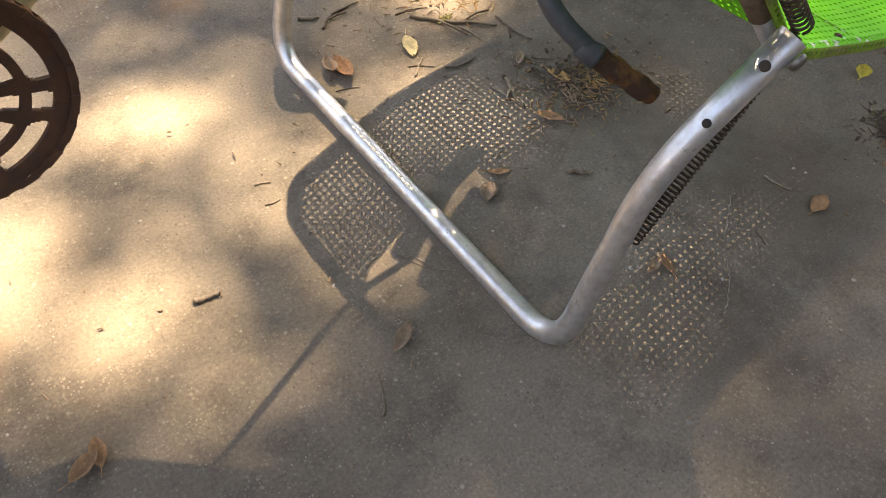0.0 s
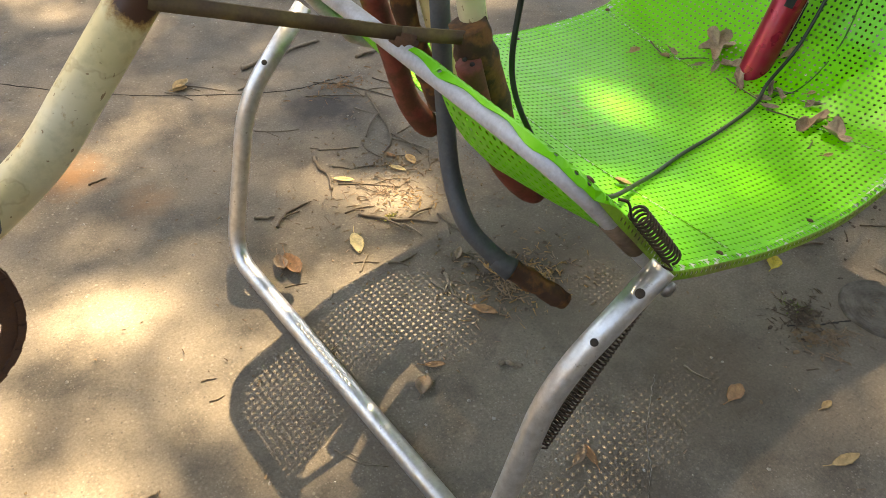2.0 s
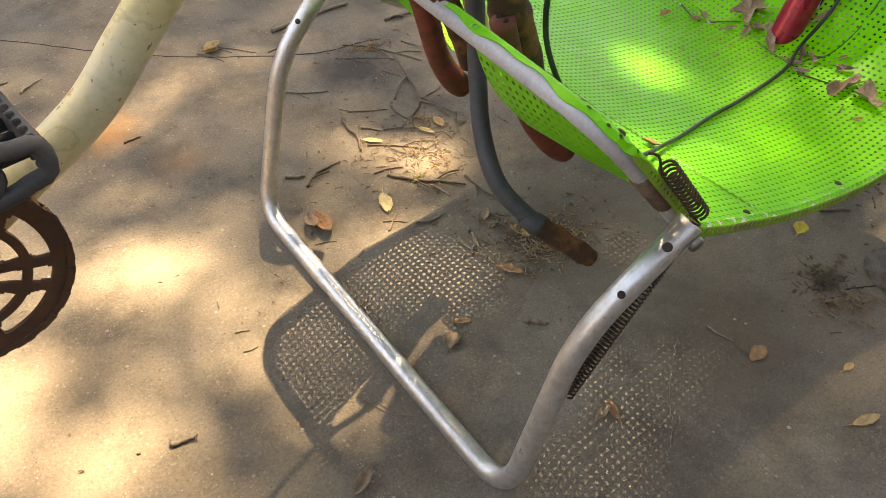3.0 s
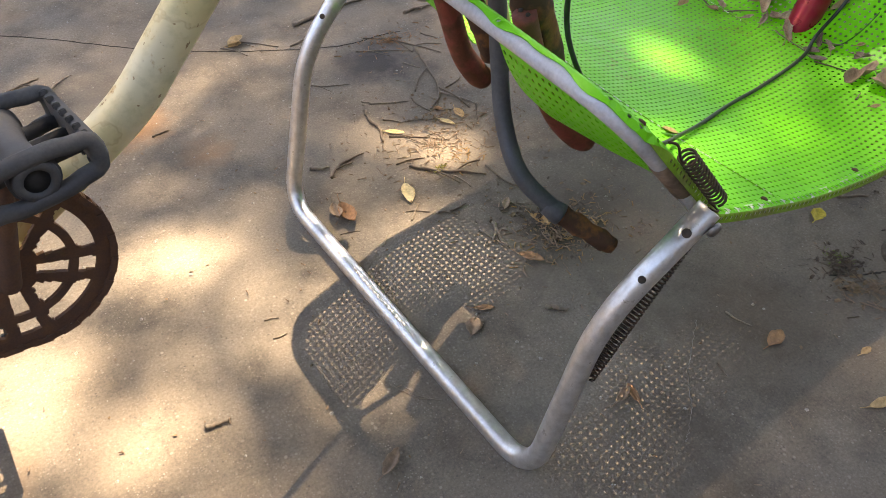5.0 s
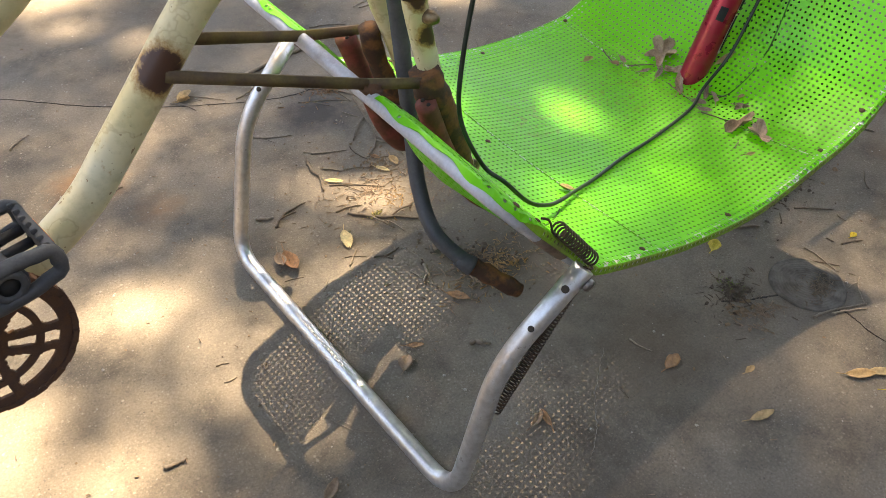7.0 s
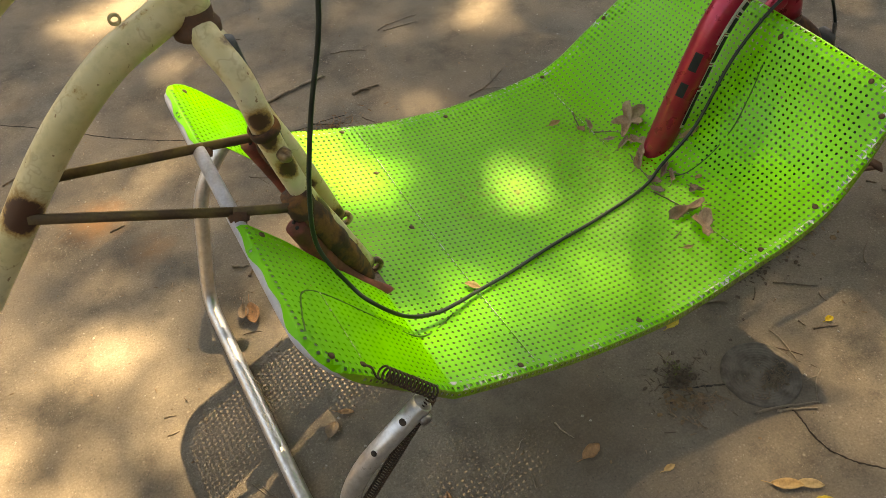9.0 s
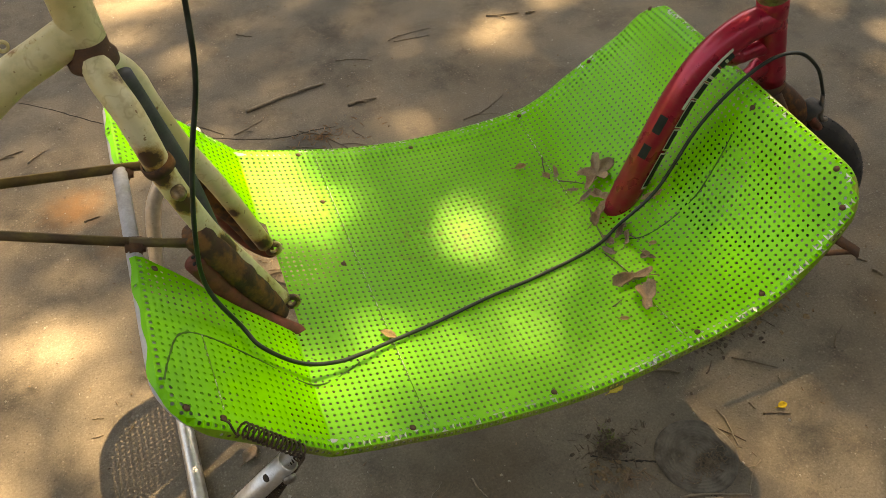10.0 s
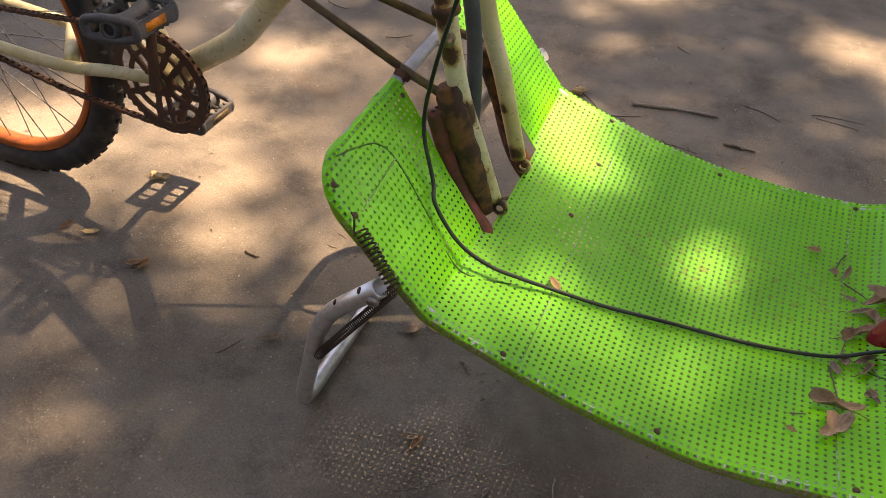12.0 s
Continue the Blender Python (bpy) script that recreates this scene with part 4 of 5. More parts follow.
rod_end = sweep(straight((-0.152, -0.112, 0.216), (-0.098, -0.160, 0.169), 14), [0.0118 + 0.0010 * math.sin(1.3 * k) for k in range(15)], 20, hollow=0.002)
for v in rod_end.verts:
    v.co += Vector((noise.noise(v.co * 90), noise.noise(v.co * 90 + Vector((5, 0, 0))), noise.noise(v.co * 80 + Vector((0, 9, 0))))) * 0.0022
part("rod_end", rod_end, RUST_PLATE, fork, "open scaling rusty tube end")
part("sleeve_tear", sweep(straight((-0.160, -0.104, 0.222), (-0.147, -0.119, 0.211), 5), [0.0104, 0.0110, 0.0118, 0.0124, 0.0131, 0.0134], 16, hollow=0.0012), HOSE, fork, "flared torn end of the sleeve")

# ---- rear wheel, chain and cranks ----
wheel = empty("rear_wheel", bike)
tagged(wheel, "rear wheel with an orange rim and a knobbly black tyre")
AXLE = Vector((-1.127, BY, 0.3335))


def ring_profile(major, pts, seg=72):
    """A ring about the y axis: pts are (radius offset, y)."""
    bm = bmesh.new()
    rings = []
    for k in range(seg):
        a = 2 * math.pi * k / seg
        rings.append([bm.verts.new(((major + r) * math.cos(a), y, (major + r) * math.sin(a))) for r, y in pts])
    for k in range(seg):
        a, b = rings[k], rings[(k + 1) % seg]
        for j in range(len(pts)):
            bm.faces.new((a[j], a[(j + 1) % len(pts)], b[(j + 1) % len(pts)], b[j]))
    bmesh.ops.recalc_face_normals(bm, faces=bm.faces)
    return bm


def circle(r, n=14, sy=1.0):
    return [(r * math.cos(2 * math.pi * k / n), r * sy * math.sin(2 * math.pi * k / n)) for k in range(n)]


def tyre_mesh(major, minor, knobs, size):
    bm = ring_profile(major, circle(minor, 16), 90)
    for k in range(knobs):
        for row, tilt in ((-1, -0.7), (0, 0.0), (1, 0.7)):
            a = 2 * math.pi * (k + (0.5 if row == 0 else 0)) / knobs
            m = Matrix.Rotation(-a, 4, "Y") @ Matrix.Translation((major, 0, 0)) @ Matrix.Rotation(tilt, 4, "Z") @ Matrix.Translation((minor, 0, 0))
            block((size * 0.5, size * 1.2, size), m, 0.0, bm)
    return bm


tyre = part("tyre", tyre_mesh(0.305, 0.0265, 62, 0.0098), RUBBER, wheel)
rim = part("rim", ring_profile(0.275, [(-0.008, -0.012), (0.006, -0.017), (0.008, -0.015), (0.004, 0.0), (0.008, 0.015), (0.006, 0.017), (-0.008, 0.012), (-0.011, 0.0)], 90), ORANGE_RIM, wheel, "orange painted rim")
hub = part("hub", lathe([(0.0, -0.062), (0.006, -0.062), (0.006, -0.04), (0.024, -0.036), (0.024, -0.032), (0.013, -0.028), (0.013, 0.028), (0.024, 0.032), (0.024, 0.036), (0.006, 0.04), (0.006, 0.062), (0.0, 0.062)], pose(0, 0, 0, 90, 0, 0), 24), STEEL, wheel)
for ob in (tyre, rim, hub):
    ob.location = AXLE
for k in range(32):
    side = 1 if k % 2 else -1
    a = 2 * math.pi * k / 32
    b = a + (1.1 if (k // 2) % 2 else -1.1)
    s = AXLE + Vector((0.0225 * math.cos(b), side * 0.034, 0.0225 * math.sin(b)))
    e = AXLE + Vector((0.268 * math.cos(a), side * 0.003, 0.268 * math.sin(a)))
    part("spoke", sweep([s, e], 0.00115, 5, caps=False), STEEL, wheel)

drive = empty("crankset", bike)
tagged(drive, "rusty chainring, cranks, chain and black pedals")
RING = Vector((-0.678, -0.0106, 0.322))
CHAIN_TURN = radians(-19.5)


def chainring():
    """Scalloped plate: five pairs of arms, short windows inside each pair and long round-ended ones between."""
    seg = 264
    radii = [0.012, 0.0245, 0.028, 0.034, 0.040, 0.046, 0.0507, 0.0582, 0.0600, 0.0625, 0.066, 0.0695, 0.0718, 0.0733, 0.081, 0.0880]
    def solid(i, k):
        r = 0.5 * (radii[k] + radii[k + 1])
        if r < 0.0245 or 0.0507 < r < 0.0582 or r > 0.0733:
            return True
        a = (2 * math.pi * (i + 0.5) / seg - CHAIN_TURN + math.pi / 5) % (2 * math.pi / 5) - math.pi / 5
        lo, hi = (0.0245, 0.0507) if r < 0.055 else (0.0582, 0.0733)
        half = 0.5 * (hi - lo)
        bow = math.sqrt(max(0.0, 1 - ((r - 0.5 * (lo + hi)) / half) ** 2))
        span = 0.0049 + 0.06 * (r - 0.0245) if r < 0.055 else 0.0080
        inside_pair = abs(a) * r < span
        start = span + 0.0095
        reach = abs(a) * r > start + 0.005 * (1 - bow)
        return not (inside_pair or reach)
    bm = bmesh.new()
    grid = {}
    def vert(i, k, y):
        key = (i % seg, k, y)
        if key not in grid:
            a = 2 * math.pi * (i % seg) / seg
            r = radii[k] + (0.0022 * math.cos(44 * a) if k == len(radii) - 1 else 0.0)
            grid[key] = bm.verts.new((r * math.cos(a), y, r * math.sin(a)))
        return grid[key]
    for i in range(seg):
        for k in range(len(radii) - 1):
            if not solid(i, k):
                continue
            ring = [(i, k), (i + 1, k), (i + 1, k + 1), (i, k + 1)]
            bm.faces.new([vert(p, q, -0.002) for p, q in ring])
            bm.faces.new([vert(p, q, 0.002) for p, q in ring[::-1]])
            for (a, b), inside in (((ring[0], ring[1]), k > 0 and solid(i, k - 1)), ((ring[2], ring[3]), k < len(radii) - 2 and solid(i, k + 1)),
                                   ((ring[1], ring[2]), solid((i + 1) % seg, k)), ((ring[3], ring[0]), solid((i - 1) % seg, k))):
                if not inside:
                    bm.faces.new((vert(*a, -0.002), vert(*b, -0.002), vert(*b, 0.002), vert(*a, 0.002)))
    bmesh.ops.recalc_face_normals(bm, faces=bm.faces)
    return bm


cr = part("chainring", chainring(), RUST, drive, "rusty toothed chainring", smooth=False)
cr.location = RING
CRANK_END = Vector((-0.640, -0.040, 0.461))
part("crank_arm", sweep(curve_points([(-0.678, -0.022, 0.318), (-0.670, -0.028, 0.345), (-0.653, -0.036, 0.410), CRANK_END], 6), [0.0125, 0.0125, 0.012, 0.0115, 0.011, 0.0105, 0.010, 0.0098, 0.0096, 0.0094, 0.0092, 0.009, 0.009, 0.009, 0.0092, 0.0095, 0.010, 0.0105, 0.010], 14, flat=0.8), RUST, drive, "rusty crank arm")
part("crank_arm", sweep(curve_points([(-0.680, BY + 0.045, 0.324), (-0.690, 0.076, 0.29), (-0.720, 0.080, 0.225), (-0.743, 0.082, 0.172)], 6), 0.0098, 14, flat=0.8), RUST, drive, "rusty crank arm")


def pedal(place, rot, side, lens=REFLECTOR, words="amber reflector"):
    """Cage pedal: a waisted barrel between two toothed rails; end frames with a round bearing boss and an open window on each side."""
    ob = empty("pedal", drive)
    tagged(ob, "dusty black plastic cage pedal")
    ob.matrix_basis = Matrix.Translation(place) @ rot
    part("barrel", sweep(straight((0, side * 0.006, 0), (0, side * 0.094, 0), 14), [0.0165, 0.0165, 0.0158, 0.0145, 0.0132, 0.0122, 0.0116, 0.0114, 0.0116, 0.0122, 0.0132, 0.0145, 0.0158, 0.0165, 0.0165], 20), BLACK, ob)
    for k in (0.028, 0.051, 0.074):
        part("web", block((0.072, 0.0030, 0.010), Matrix.Translation((0, side * k, -0.002)), 0.001), BLACK, ob)
    for sx in (-1, 1):
        bm = block((0.0080, 0.092, 0.0235), Matrix.Translation((sx * 0.0410, side * 0.050, 0)), 0.0016)
        for k in range(7):
            for sz in (-1, 1):
                block((0.0052, 0.0036, 0.0048), Matrix.Translation((sx * 0.0388, side * (0.012 + 0.0128 * k), sz * 0.0130)), 0.0007, bm)
        part("rail", bm, BLACK, ob, smooth=False)
    for yy in (0.006, 0.095):
        loop = []
        for cx, cz in ((-0.0395, -0.0090), (-0.026, -0.0125), (-0.014, -0.0150), (0.014, -0.0150), (0.026, -0.0125), (0.0395, -0.0090),
                       (0.0395, 0.0095), (0.026, 0.0125), (0.014, 0.0150), (-0.014, 0.0150), (-0.026, 0.0125), (-0.0395, 0.0095)):
            loop.append(Vector((cx, side * yy, cz)))
        part("end_frame", sweep(curve_points(loop, 3, closed=True), 0.0062, 8, closed=True), BLACK, ob)
        part("bearing_boss", lathe([(0.0085, -0.0045), (0.0135, -0.0045), (0.0148, 0.0), (0.0135, 0.0045), (0.0085, 0.0045), (0.0085, -0.0045)], along((0, side * yy, 0), (0, side * (yy + 0.01), 0)), 26), BLACK, ob)
        # darker disc paints the shade of the open bearing hole
        part("bearing_cap", lathe([(0.0, -0.0015), (0.0084, -0.0015), (0.0084, 0.0015), (0.0, 0.0015)], along((0, side * yy, 0), (0, side * (yy + 0.01), 0)), 16), RUBBER, ob, "dark disc painted as the shade in the bearing hole")
        for sx in (-1, 1):
            for sz in (-1, 1):
                for k in range(3):
                    part("end_tooth", block((0.0045, 0.006, 0.0042), Matrix.Translation((sx * (0.022 + 0.0085 * k), side * yy, sz * (0.0155 - 0.0014 * k))), 0.0009), BLACK, ob)
    part("reflector", block((0.0022, 0.046, 0.013), Matrix.Translation((0.0452, side * 0.056, 0)), 0.0007), lens, ob, words)
    return ob


pedal(Vector((-0.641, -0.033, 0.466)), Euler((radians(-5.3), radians(-4.5), radians(6.2))).to_matrix().to_4x4(), -1)
pedal(Vector((-0.744, 0.088, 0.170)), Euler((0, radians(6), 0)).to_matrix().to_4x4(), 1, BRASS, "dull dusty reflector")
SPROCKET = Vector((AXLE.x, RING.y, AXLE.z))
spr = part("sprocket", lathe([(0.010, -0.002), (0.036, -0.002), (0.036, 0.002), (0.010, 0.002), (0.010, -0.002)], pose(0, 0, 0, 90, 0, 0), 36), RUST, drive)
spr.location = SPROCKET


def chain_mesh():
    bm = bmesh.new()
    loop = []
    for k in range(25):
        a = math.pi / 2 - math.pi * k / 24
        loop.append(RING + Vector((0.0885 * math.cos(a), 0, 0.0885 * math.sin(a))))
    mid = (RING + SPROCKET) / 2
    loop.append(Vector((mid.x, RING.y, 0.5 * (RING.z - 0.0885 + SPROCKET.z - 0.037) - 0.012)))
    for k in range(17):
        a = -math.pi / 2 - math.pi * k / 16
        loop.append(SPROCKET + Vector((0.037 * math.cos(a), 0, 0.037 * math.sin(a))))
    loop.append(Vector((mid.x, RING.y, 0.5 * (RING.z + 0.0885 + SPROCKET.z + 0.037) - 0.004)))
    loop.append(loop[0])
    dist, pts = 0.0, [loop[0]]
    for a, b in zip(loop, loop[1:]):
        while (b - pts[-1]).length > 0.0127 and (b - a).length > 1e-6:
            d = (b - pts[-1]).normalized()
            pts.append(pts[-1] + d * 0.0127)
    for k, (a, b) in enumerate(zip(pts, pts[1:])):
        d = (b - a)
        rot = Matrix((d.normalized(), Vector((0, 1, 0)), d.normalized().cross(Vector((0, 1, 0))))).transposed().to_4x4()
        gap = 0.0045 if k % 2 else 0.0032
        for side in (-1, 1):
            block((0.0165, 0.0011, 0.0060), Matrix.Translation((a + b) / 2 + Vector((0, side * gap, 0))) @ rot, 0, bm)
        block((0.0065, 0.007, 0.0065), Matrix.Translation(a) @ rot, 0, bm)
    return bm


part("chain", chain_mesh(), RUST, drive, "rusty roller chain", smooth=False)

# ---- red front frame ----
front = empty("front_frame", bike)
tagged(front, "dusty red child's bike frame end with black decals")
FY = 0.005
RED_PATH = curve_points([(0.430, FY, 0.196), (0.448, FY, 0.246), (0.484, FY, 0.342), (0.517, FY, 0.422), (0.552, FY, 0.471), (0.597, FY, 0.501), (0.642, FY, 0.509)], 10)
part("main_tube", sweep(RED_PATH, [0.0215 + 0.002 * math.sin(math.pi * k / (len(RED_PATH) - 1)) for k in range(len(RED_PATH))], 24), RED, front)
HT, HB = Vector((0.632, FY, 0.546)), Vector((0.674, FY, 0.398))
part("head_tube", sweep(straight(HB, HT, 8), [0.0215, 0.0215, 0.0200, 0.0200, 0.0200, 0.0200, 0.0200, 0.0215, 0.0215], 26), RED, front)
part("headset_cup", lathe([(0.0120, -0.012), (0.0120, 0.030), (0.0150, 0.031), (0.0165, 0.028), (0.0165, 0.018), (0.0175, 0.0165), (0.0220, 0.016), (0.0238, 0.013), (0.0238, 0.011), (0.0215, 0.0095), (0.0230, 0.007), (0.0230, 0.005), (0.0215, 0.003), (0.0222, 0.001), (0.0215, -0.004)], along(HT, HT + (HT - HB)), 30), BRASS, front, "tarnished empty headset cup")
# closed by a dark disc that paints the shade in the throat
part("cup_throat", lathe([(0.0, 0.004), (0.0119, 0.004)], along(HT, HT + (HT - HB)), 20), SOIL_AND_SHADE, front, "dark disc painted as the shade inside the headset")
part("gusset_tube", sweep(curve_points([(0.572, FY, 0.468), (0.600, FY, 0.458), (0.628, FY, 0.462), (0.652, FY, 0.462)], 6), [0.0135] * 6 + [0.0115] * 7 + [0.0125] * 6, 16), RED, front)
part("lower_tube", sweep(curve_points([(0.632, FY, 0.414), (0.642, FY, 0.424), (0.654, FY, 0.434), (0.666, FY, 0.446)], 6), [0.0130] * 6 + [0.0145] * 7 + [0.0170] * 6, 18), RED, front)


def tube_patch(path, radius, f0, f1, a0, a1, lift=0.0007, na=8):
    """A thin patch that lies on a tube: f0..f1 along it, a0..a1 degrees round it (0 faces the near side, 90 up)."""
    bm = bmesh.new()
    n = len(path)
    fr = frames_along(path)
    rows = []
    for i in range(int(f0 * (n - 1)), int(f1 * (n - 1)) + 1):
        t = fr[i][0]
        side = Vector((0, -1, 0))
        up = Vector((-t.z, 0, t.x)).normalized()
        rows.append([bm.verts.new(path[i] + (side * math.cos(radians(a)) + up * math.sin(radians(a))) * (radius + lift)) for a in np.linspace(a0, a1, na)])
    for a, b in zip(rows, rows[1:]):
        for k in range(na - 1):
            bm.faces.new((a[k], a[k + 1], b[k + 1], b[k]))
    bmesh.ops.recalc_face_normals(bm, faces=bm.faces)
    return bm


FINE = curve_points(RED_PATH, 4)
# these first two are cut holes in the tube, drawn as black patches
TUBE_PATCHES = [(0.375, 0.430, 42, 72, BLACK_DECAL_AND_HOLE, 0.0022), (0.30, 0.34, 44, 74, BLACK_DECAL_AND_HOLE, 0.0022)]
for f0, f1, a0, a1 in ((0.235, 0.325, -24, 0), (0.345, 0.40, -22, 2), (0.415, 0.50, -22, 4), (0.515, 0.575, -22, 6), (0.59, 0.65, -22, 6)):
    TUBE_PATCHES += [(f0 - 0.006, f1 + 0.006, a0 - 2.5, a1 + 2.5, WHITE_DECAL, 0.0021), (f0, f1, a0, a1, BLACK_DECAL_AND_HOLE, 0.0026)]
TUBE_PATCHES += [(0.47, 0.74, 10, 20, WHITE_DECAL, 0.0024), (0.665, 0.73, -20, 9, BLACK_DECAL_AND_HOLE, 0.0026), (0.60, 0.615, -20, 8, WHITE_DECAL, 0.0029), (0.69, 0.70, -14, 4, WHITE_DECAL, 0.0029)]
for f0, f1, a0, a1, m, lift in TUBE_PATCHES:
    part("decal", tube_patch(FINE, 0.0225, f0, f1, a0, a1, lift), m, front, "worn decal block" if m is WHITE_DECAL else "black patch for decals and cut holes")

# fork and wheel of the front end, turned towards the near side
PSI = radians(-30)
turned = Matrix.Rotation(PSI, 4, "Z")
FW = Vector((0.747, 0.018, 0.156))
ffork = empty("front_fork", bike)
tagged(ffork, "rusty brown front fork")
part("fork_crown", sweep(straight(HB + (HB - HT).normalized() * 0.0, HB + (HB - HT).normalized() * 0.035, 4), [0.020, 0.022, 0.022, 0.020, 0.018], 18), RUST, ffork)
across = turned @ Vector((0, 1, 0))
for side in (-1, 1):
    a = HB + (HB - HT).normalized() * 0.02 + across * side * 0.018
    part("fork_leg", sweep(curve_points([a, a + Vector((0.03, 0, -0.045)) + across * side * 0.022, FW + across * side * 0.042 + Vector((-0.012, 0, 0.10)), FW + across * side * 0.044], 6), [0.0190 - 0.0004 * k for k in range(19)], 16, flat=0.75), RUST_PLATE, ffork)
part("fork_shoulder", sweep(curve_points([(0.676, 0.004, 0.388), (0.700, -0.004, 0.368), (0.727, -0.014, 0.336), (0.738, -0.016, 0.285)], 6), [0.0200] * 6 + [0.0215] * 7 + [0.0185] * 6, 16, flat=0.8), RUST_PLATE, ffork, "scaling rusty fork shoulder")
part("brake_arm", sweep(curve_points([(0.700, -0.012, 0.370), (0.735, -0.022, 0.338), (0.772, -0.022, 0.300)], 5), 0.012, 12, flat=0.6), RUST_RED, ffork, "rusty brake arm")
part("arm_cap", lathe([(0.0, 0.0), (0.0150, 0.0), (0.0150, 0.020), (0.0125, 0.025), (0.0, 0.026)], along((0.738, -0.020, 0.332), (0.750, -0.030, 0.36)), 20), BLACK, ffork, "black plastic cap")
fwheel = empty("front_wheel", bike)
tagged(fwheel, "small front wheel with a black tyre and grey rim")
for nm, bm, m, lab in (("tyre", tyre_mesh(0.130, 0.0255, 90, 0.0022), RUBBER, ""), ("rim", ring_profile(0.100, [(-0.014, -0.008), (0.006, -0.018), (0.010, -0.016), (0.007, 0.0), (0.010, 0.016), (0.006, 0.018), (-0.014, 0.008)], 64), WHEEL_GREY, "grey plastic rim"),
                       ("hub", lathe([(0.0, -0.05), (0.006, -0.05), (0.006, -0.03), (0.018, -0.028), (0.018, 0.028), (0.006, 0.03), (0.006, 0.05), (0.0, 0.05)], pose(0, 0, 0, 90, 0, 0), 20), BLACK, "")):
    ob = part(nm, bm, m, fwheel, lab)
    ob.matrix_basis = Matrix.Translation(FW) @ turned
for k in range(5):
    ob = part("wheel_spoke", block((0.078, 0.012, 0.020), Matrix.Translation((0.052, 0, 0)), 0.003), WHEEL_GREY, fwheel)
    ob.matrix_basis = Matrix.Translation(FW) @ turned @ Matrix.Rotation(2 * math.pi * k / 5, 4, "Y")
part("support_bracket", strap([(0.690, -0.120, 0.222), (0.758, -0.192, 0.177)], 0.004, 0.022), RUST, bike, "rusty flat bracket under the deck nose")
part("support_rod", sweep([Vector((0.600, -0.165, 0.235)), Vector((0.66, -0.18, 0.205)), Vector((0.748, -0.186, 0.178))], 0.0045, 8), RUST, bike, "thin rusty rod under the deck nose")

# ---- brake cable from the rear frame over the deck to the front brake ----
lie = [on_deck(x, y, h) for x, y, h in ((-0.160, -0.132, 0.010), (-0.146, -0.156, 0.011), (-0.112, -0.163, 0.014), (-0.066, -0.158, 0.016), (-0.026, -0.147, 0.013), (0.014, -0.131, 0.008), (0.086, -0.107, 0.005), (0.178, -0.081, 0.0045), (0.272, -0.066, 0.0045), (0.366, -0.055, 0.006), (0.419, -0.038, 0.012))]
CABLE_PATH = curve_points([(-0.085, -0.085, 0.93), (-0.100, -0.092, 0.84), (-0.108, -0.097, 0.76), (-0.119, -0.10, 0.690), (-0.145, -0.104, 0.608), (-0.168, -0.109, 0.512), (-0.174, -0.116, 0.445), *lie,
                           (0.475, -0.036, 0.285), (0.532, -0.032, 0.389), (0.603, -0.032, 0.458), (0.667, -0.03, 0.466), (0.719, -0.03, 0.428), (0.752, -0.03, 0.370)], 8)
brake = part("brake_cable", sweep(CABLE_PATH, 0.0027, 10), CABLE, bike, "thin black brake cable lying across the deck")
part("cable_noodle", sweep(curve_points([(0.752, -0.03, 0.370), (0.758, -0.03, 0.345), (0.770, -0.028, 0.318), (0.790, -0.02, 0.305)], 6), 0.0038, 10), STEEL, brake, "steel cable end")


# ---- dry leaves and twigs ----
def leaf_bm(length, width, curl, lobes, seed):
    """A thin leaf with a folded rib and curled tip; lobes > 0 gives a lobed outline."""
    rng = random.Random(seed)
    bm = bmesh.new()
    if lobes:
        turns, rings = 44, (0.0, 0.3, 0.6, 0.85, 1.0)
        cup = [rng.uniform(-1, 1) for _ in range(6)]
        hub = bm.verts.new((0, 0, 0.002))
        last = None
        for r in rings[1:]:
            row = []
            for k in range(turns):
                a = 2 * math.pi * k / turns
                reach = 0.56 + 0.44 * abs(math.cos(lobes * a / 2)) ** 1.8 + 0.07 * math.sin(5 * a + seed) + 0.05 * math.sin(11 * a + 2 * seed)
                x, y = r * reach * length * 0.5 * math.cos(a), r * reach * width * 0.5 * math.sin(a)
                z = r * r * length * (0.10 + 0.16 * curl * (1 + math.sin(2 * a + cup[0] * 3)) + 0.07 * math.sin(3 * a + cup[1] * 3))
                row.append(bm.verts.new((x, y, 0.002 + z)))
            for k in range(turns):
                if last is None:
                    bm.faces.new((hub, row[k], row[(k + 1) % turns]))
                else:
                    bm.faces.new((last[k], row[k], row[(k + 1) % turns], last[(k + 1) % turns]))
            last = row
        sweep(curve_points([(-length * 0.12, 0, 0.003), (-length * 0.35, 0.002, 0.004), (-length * 0.62, 0.006, 0.002)], 3), 0.0007, 5, bm=bm)
        bmesh.ops.solidify(bm, geom=bm.faces[:], thickness=0.0003)
        return bm
    n = 9
    rows = []
    for i in range(n + 1):
        t = i / n
        w = width * 0.5 * math.sin(math.pi * min(1, t * 0.96 + 0.02)) ** 0.75
        if lobes:
            w *= 0.55 + 0.75 * abs(math.sin(math.pi * lobes * t)) * rng.uniform(0.8, 1.2)
        x = (t - 0.5) * length
        z = curl * length * (t - 0.4) ** 2 * 1.6
        bend = rng.uniform(-0.04, 0.04) * width
        rows.append([bm.verts.new((x + (rng.uniform(-0.03, 0.03) * length if lobes else 0), k * w + bend, z + abs(k) * w * (0.35 + curl) + rng.uniform(0, 0.06) * width)) for k in (-1, -0.5, 0, 0.5, 1)])
    for a, b in zip(rows, rows[1:]):
        for k in range(4):
            bm.faces.new((a[k], a[k + 1], b[k + 1], b[k]))
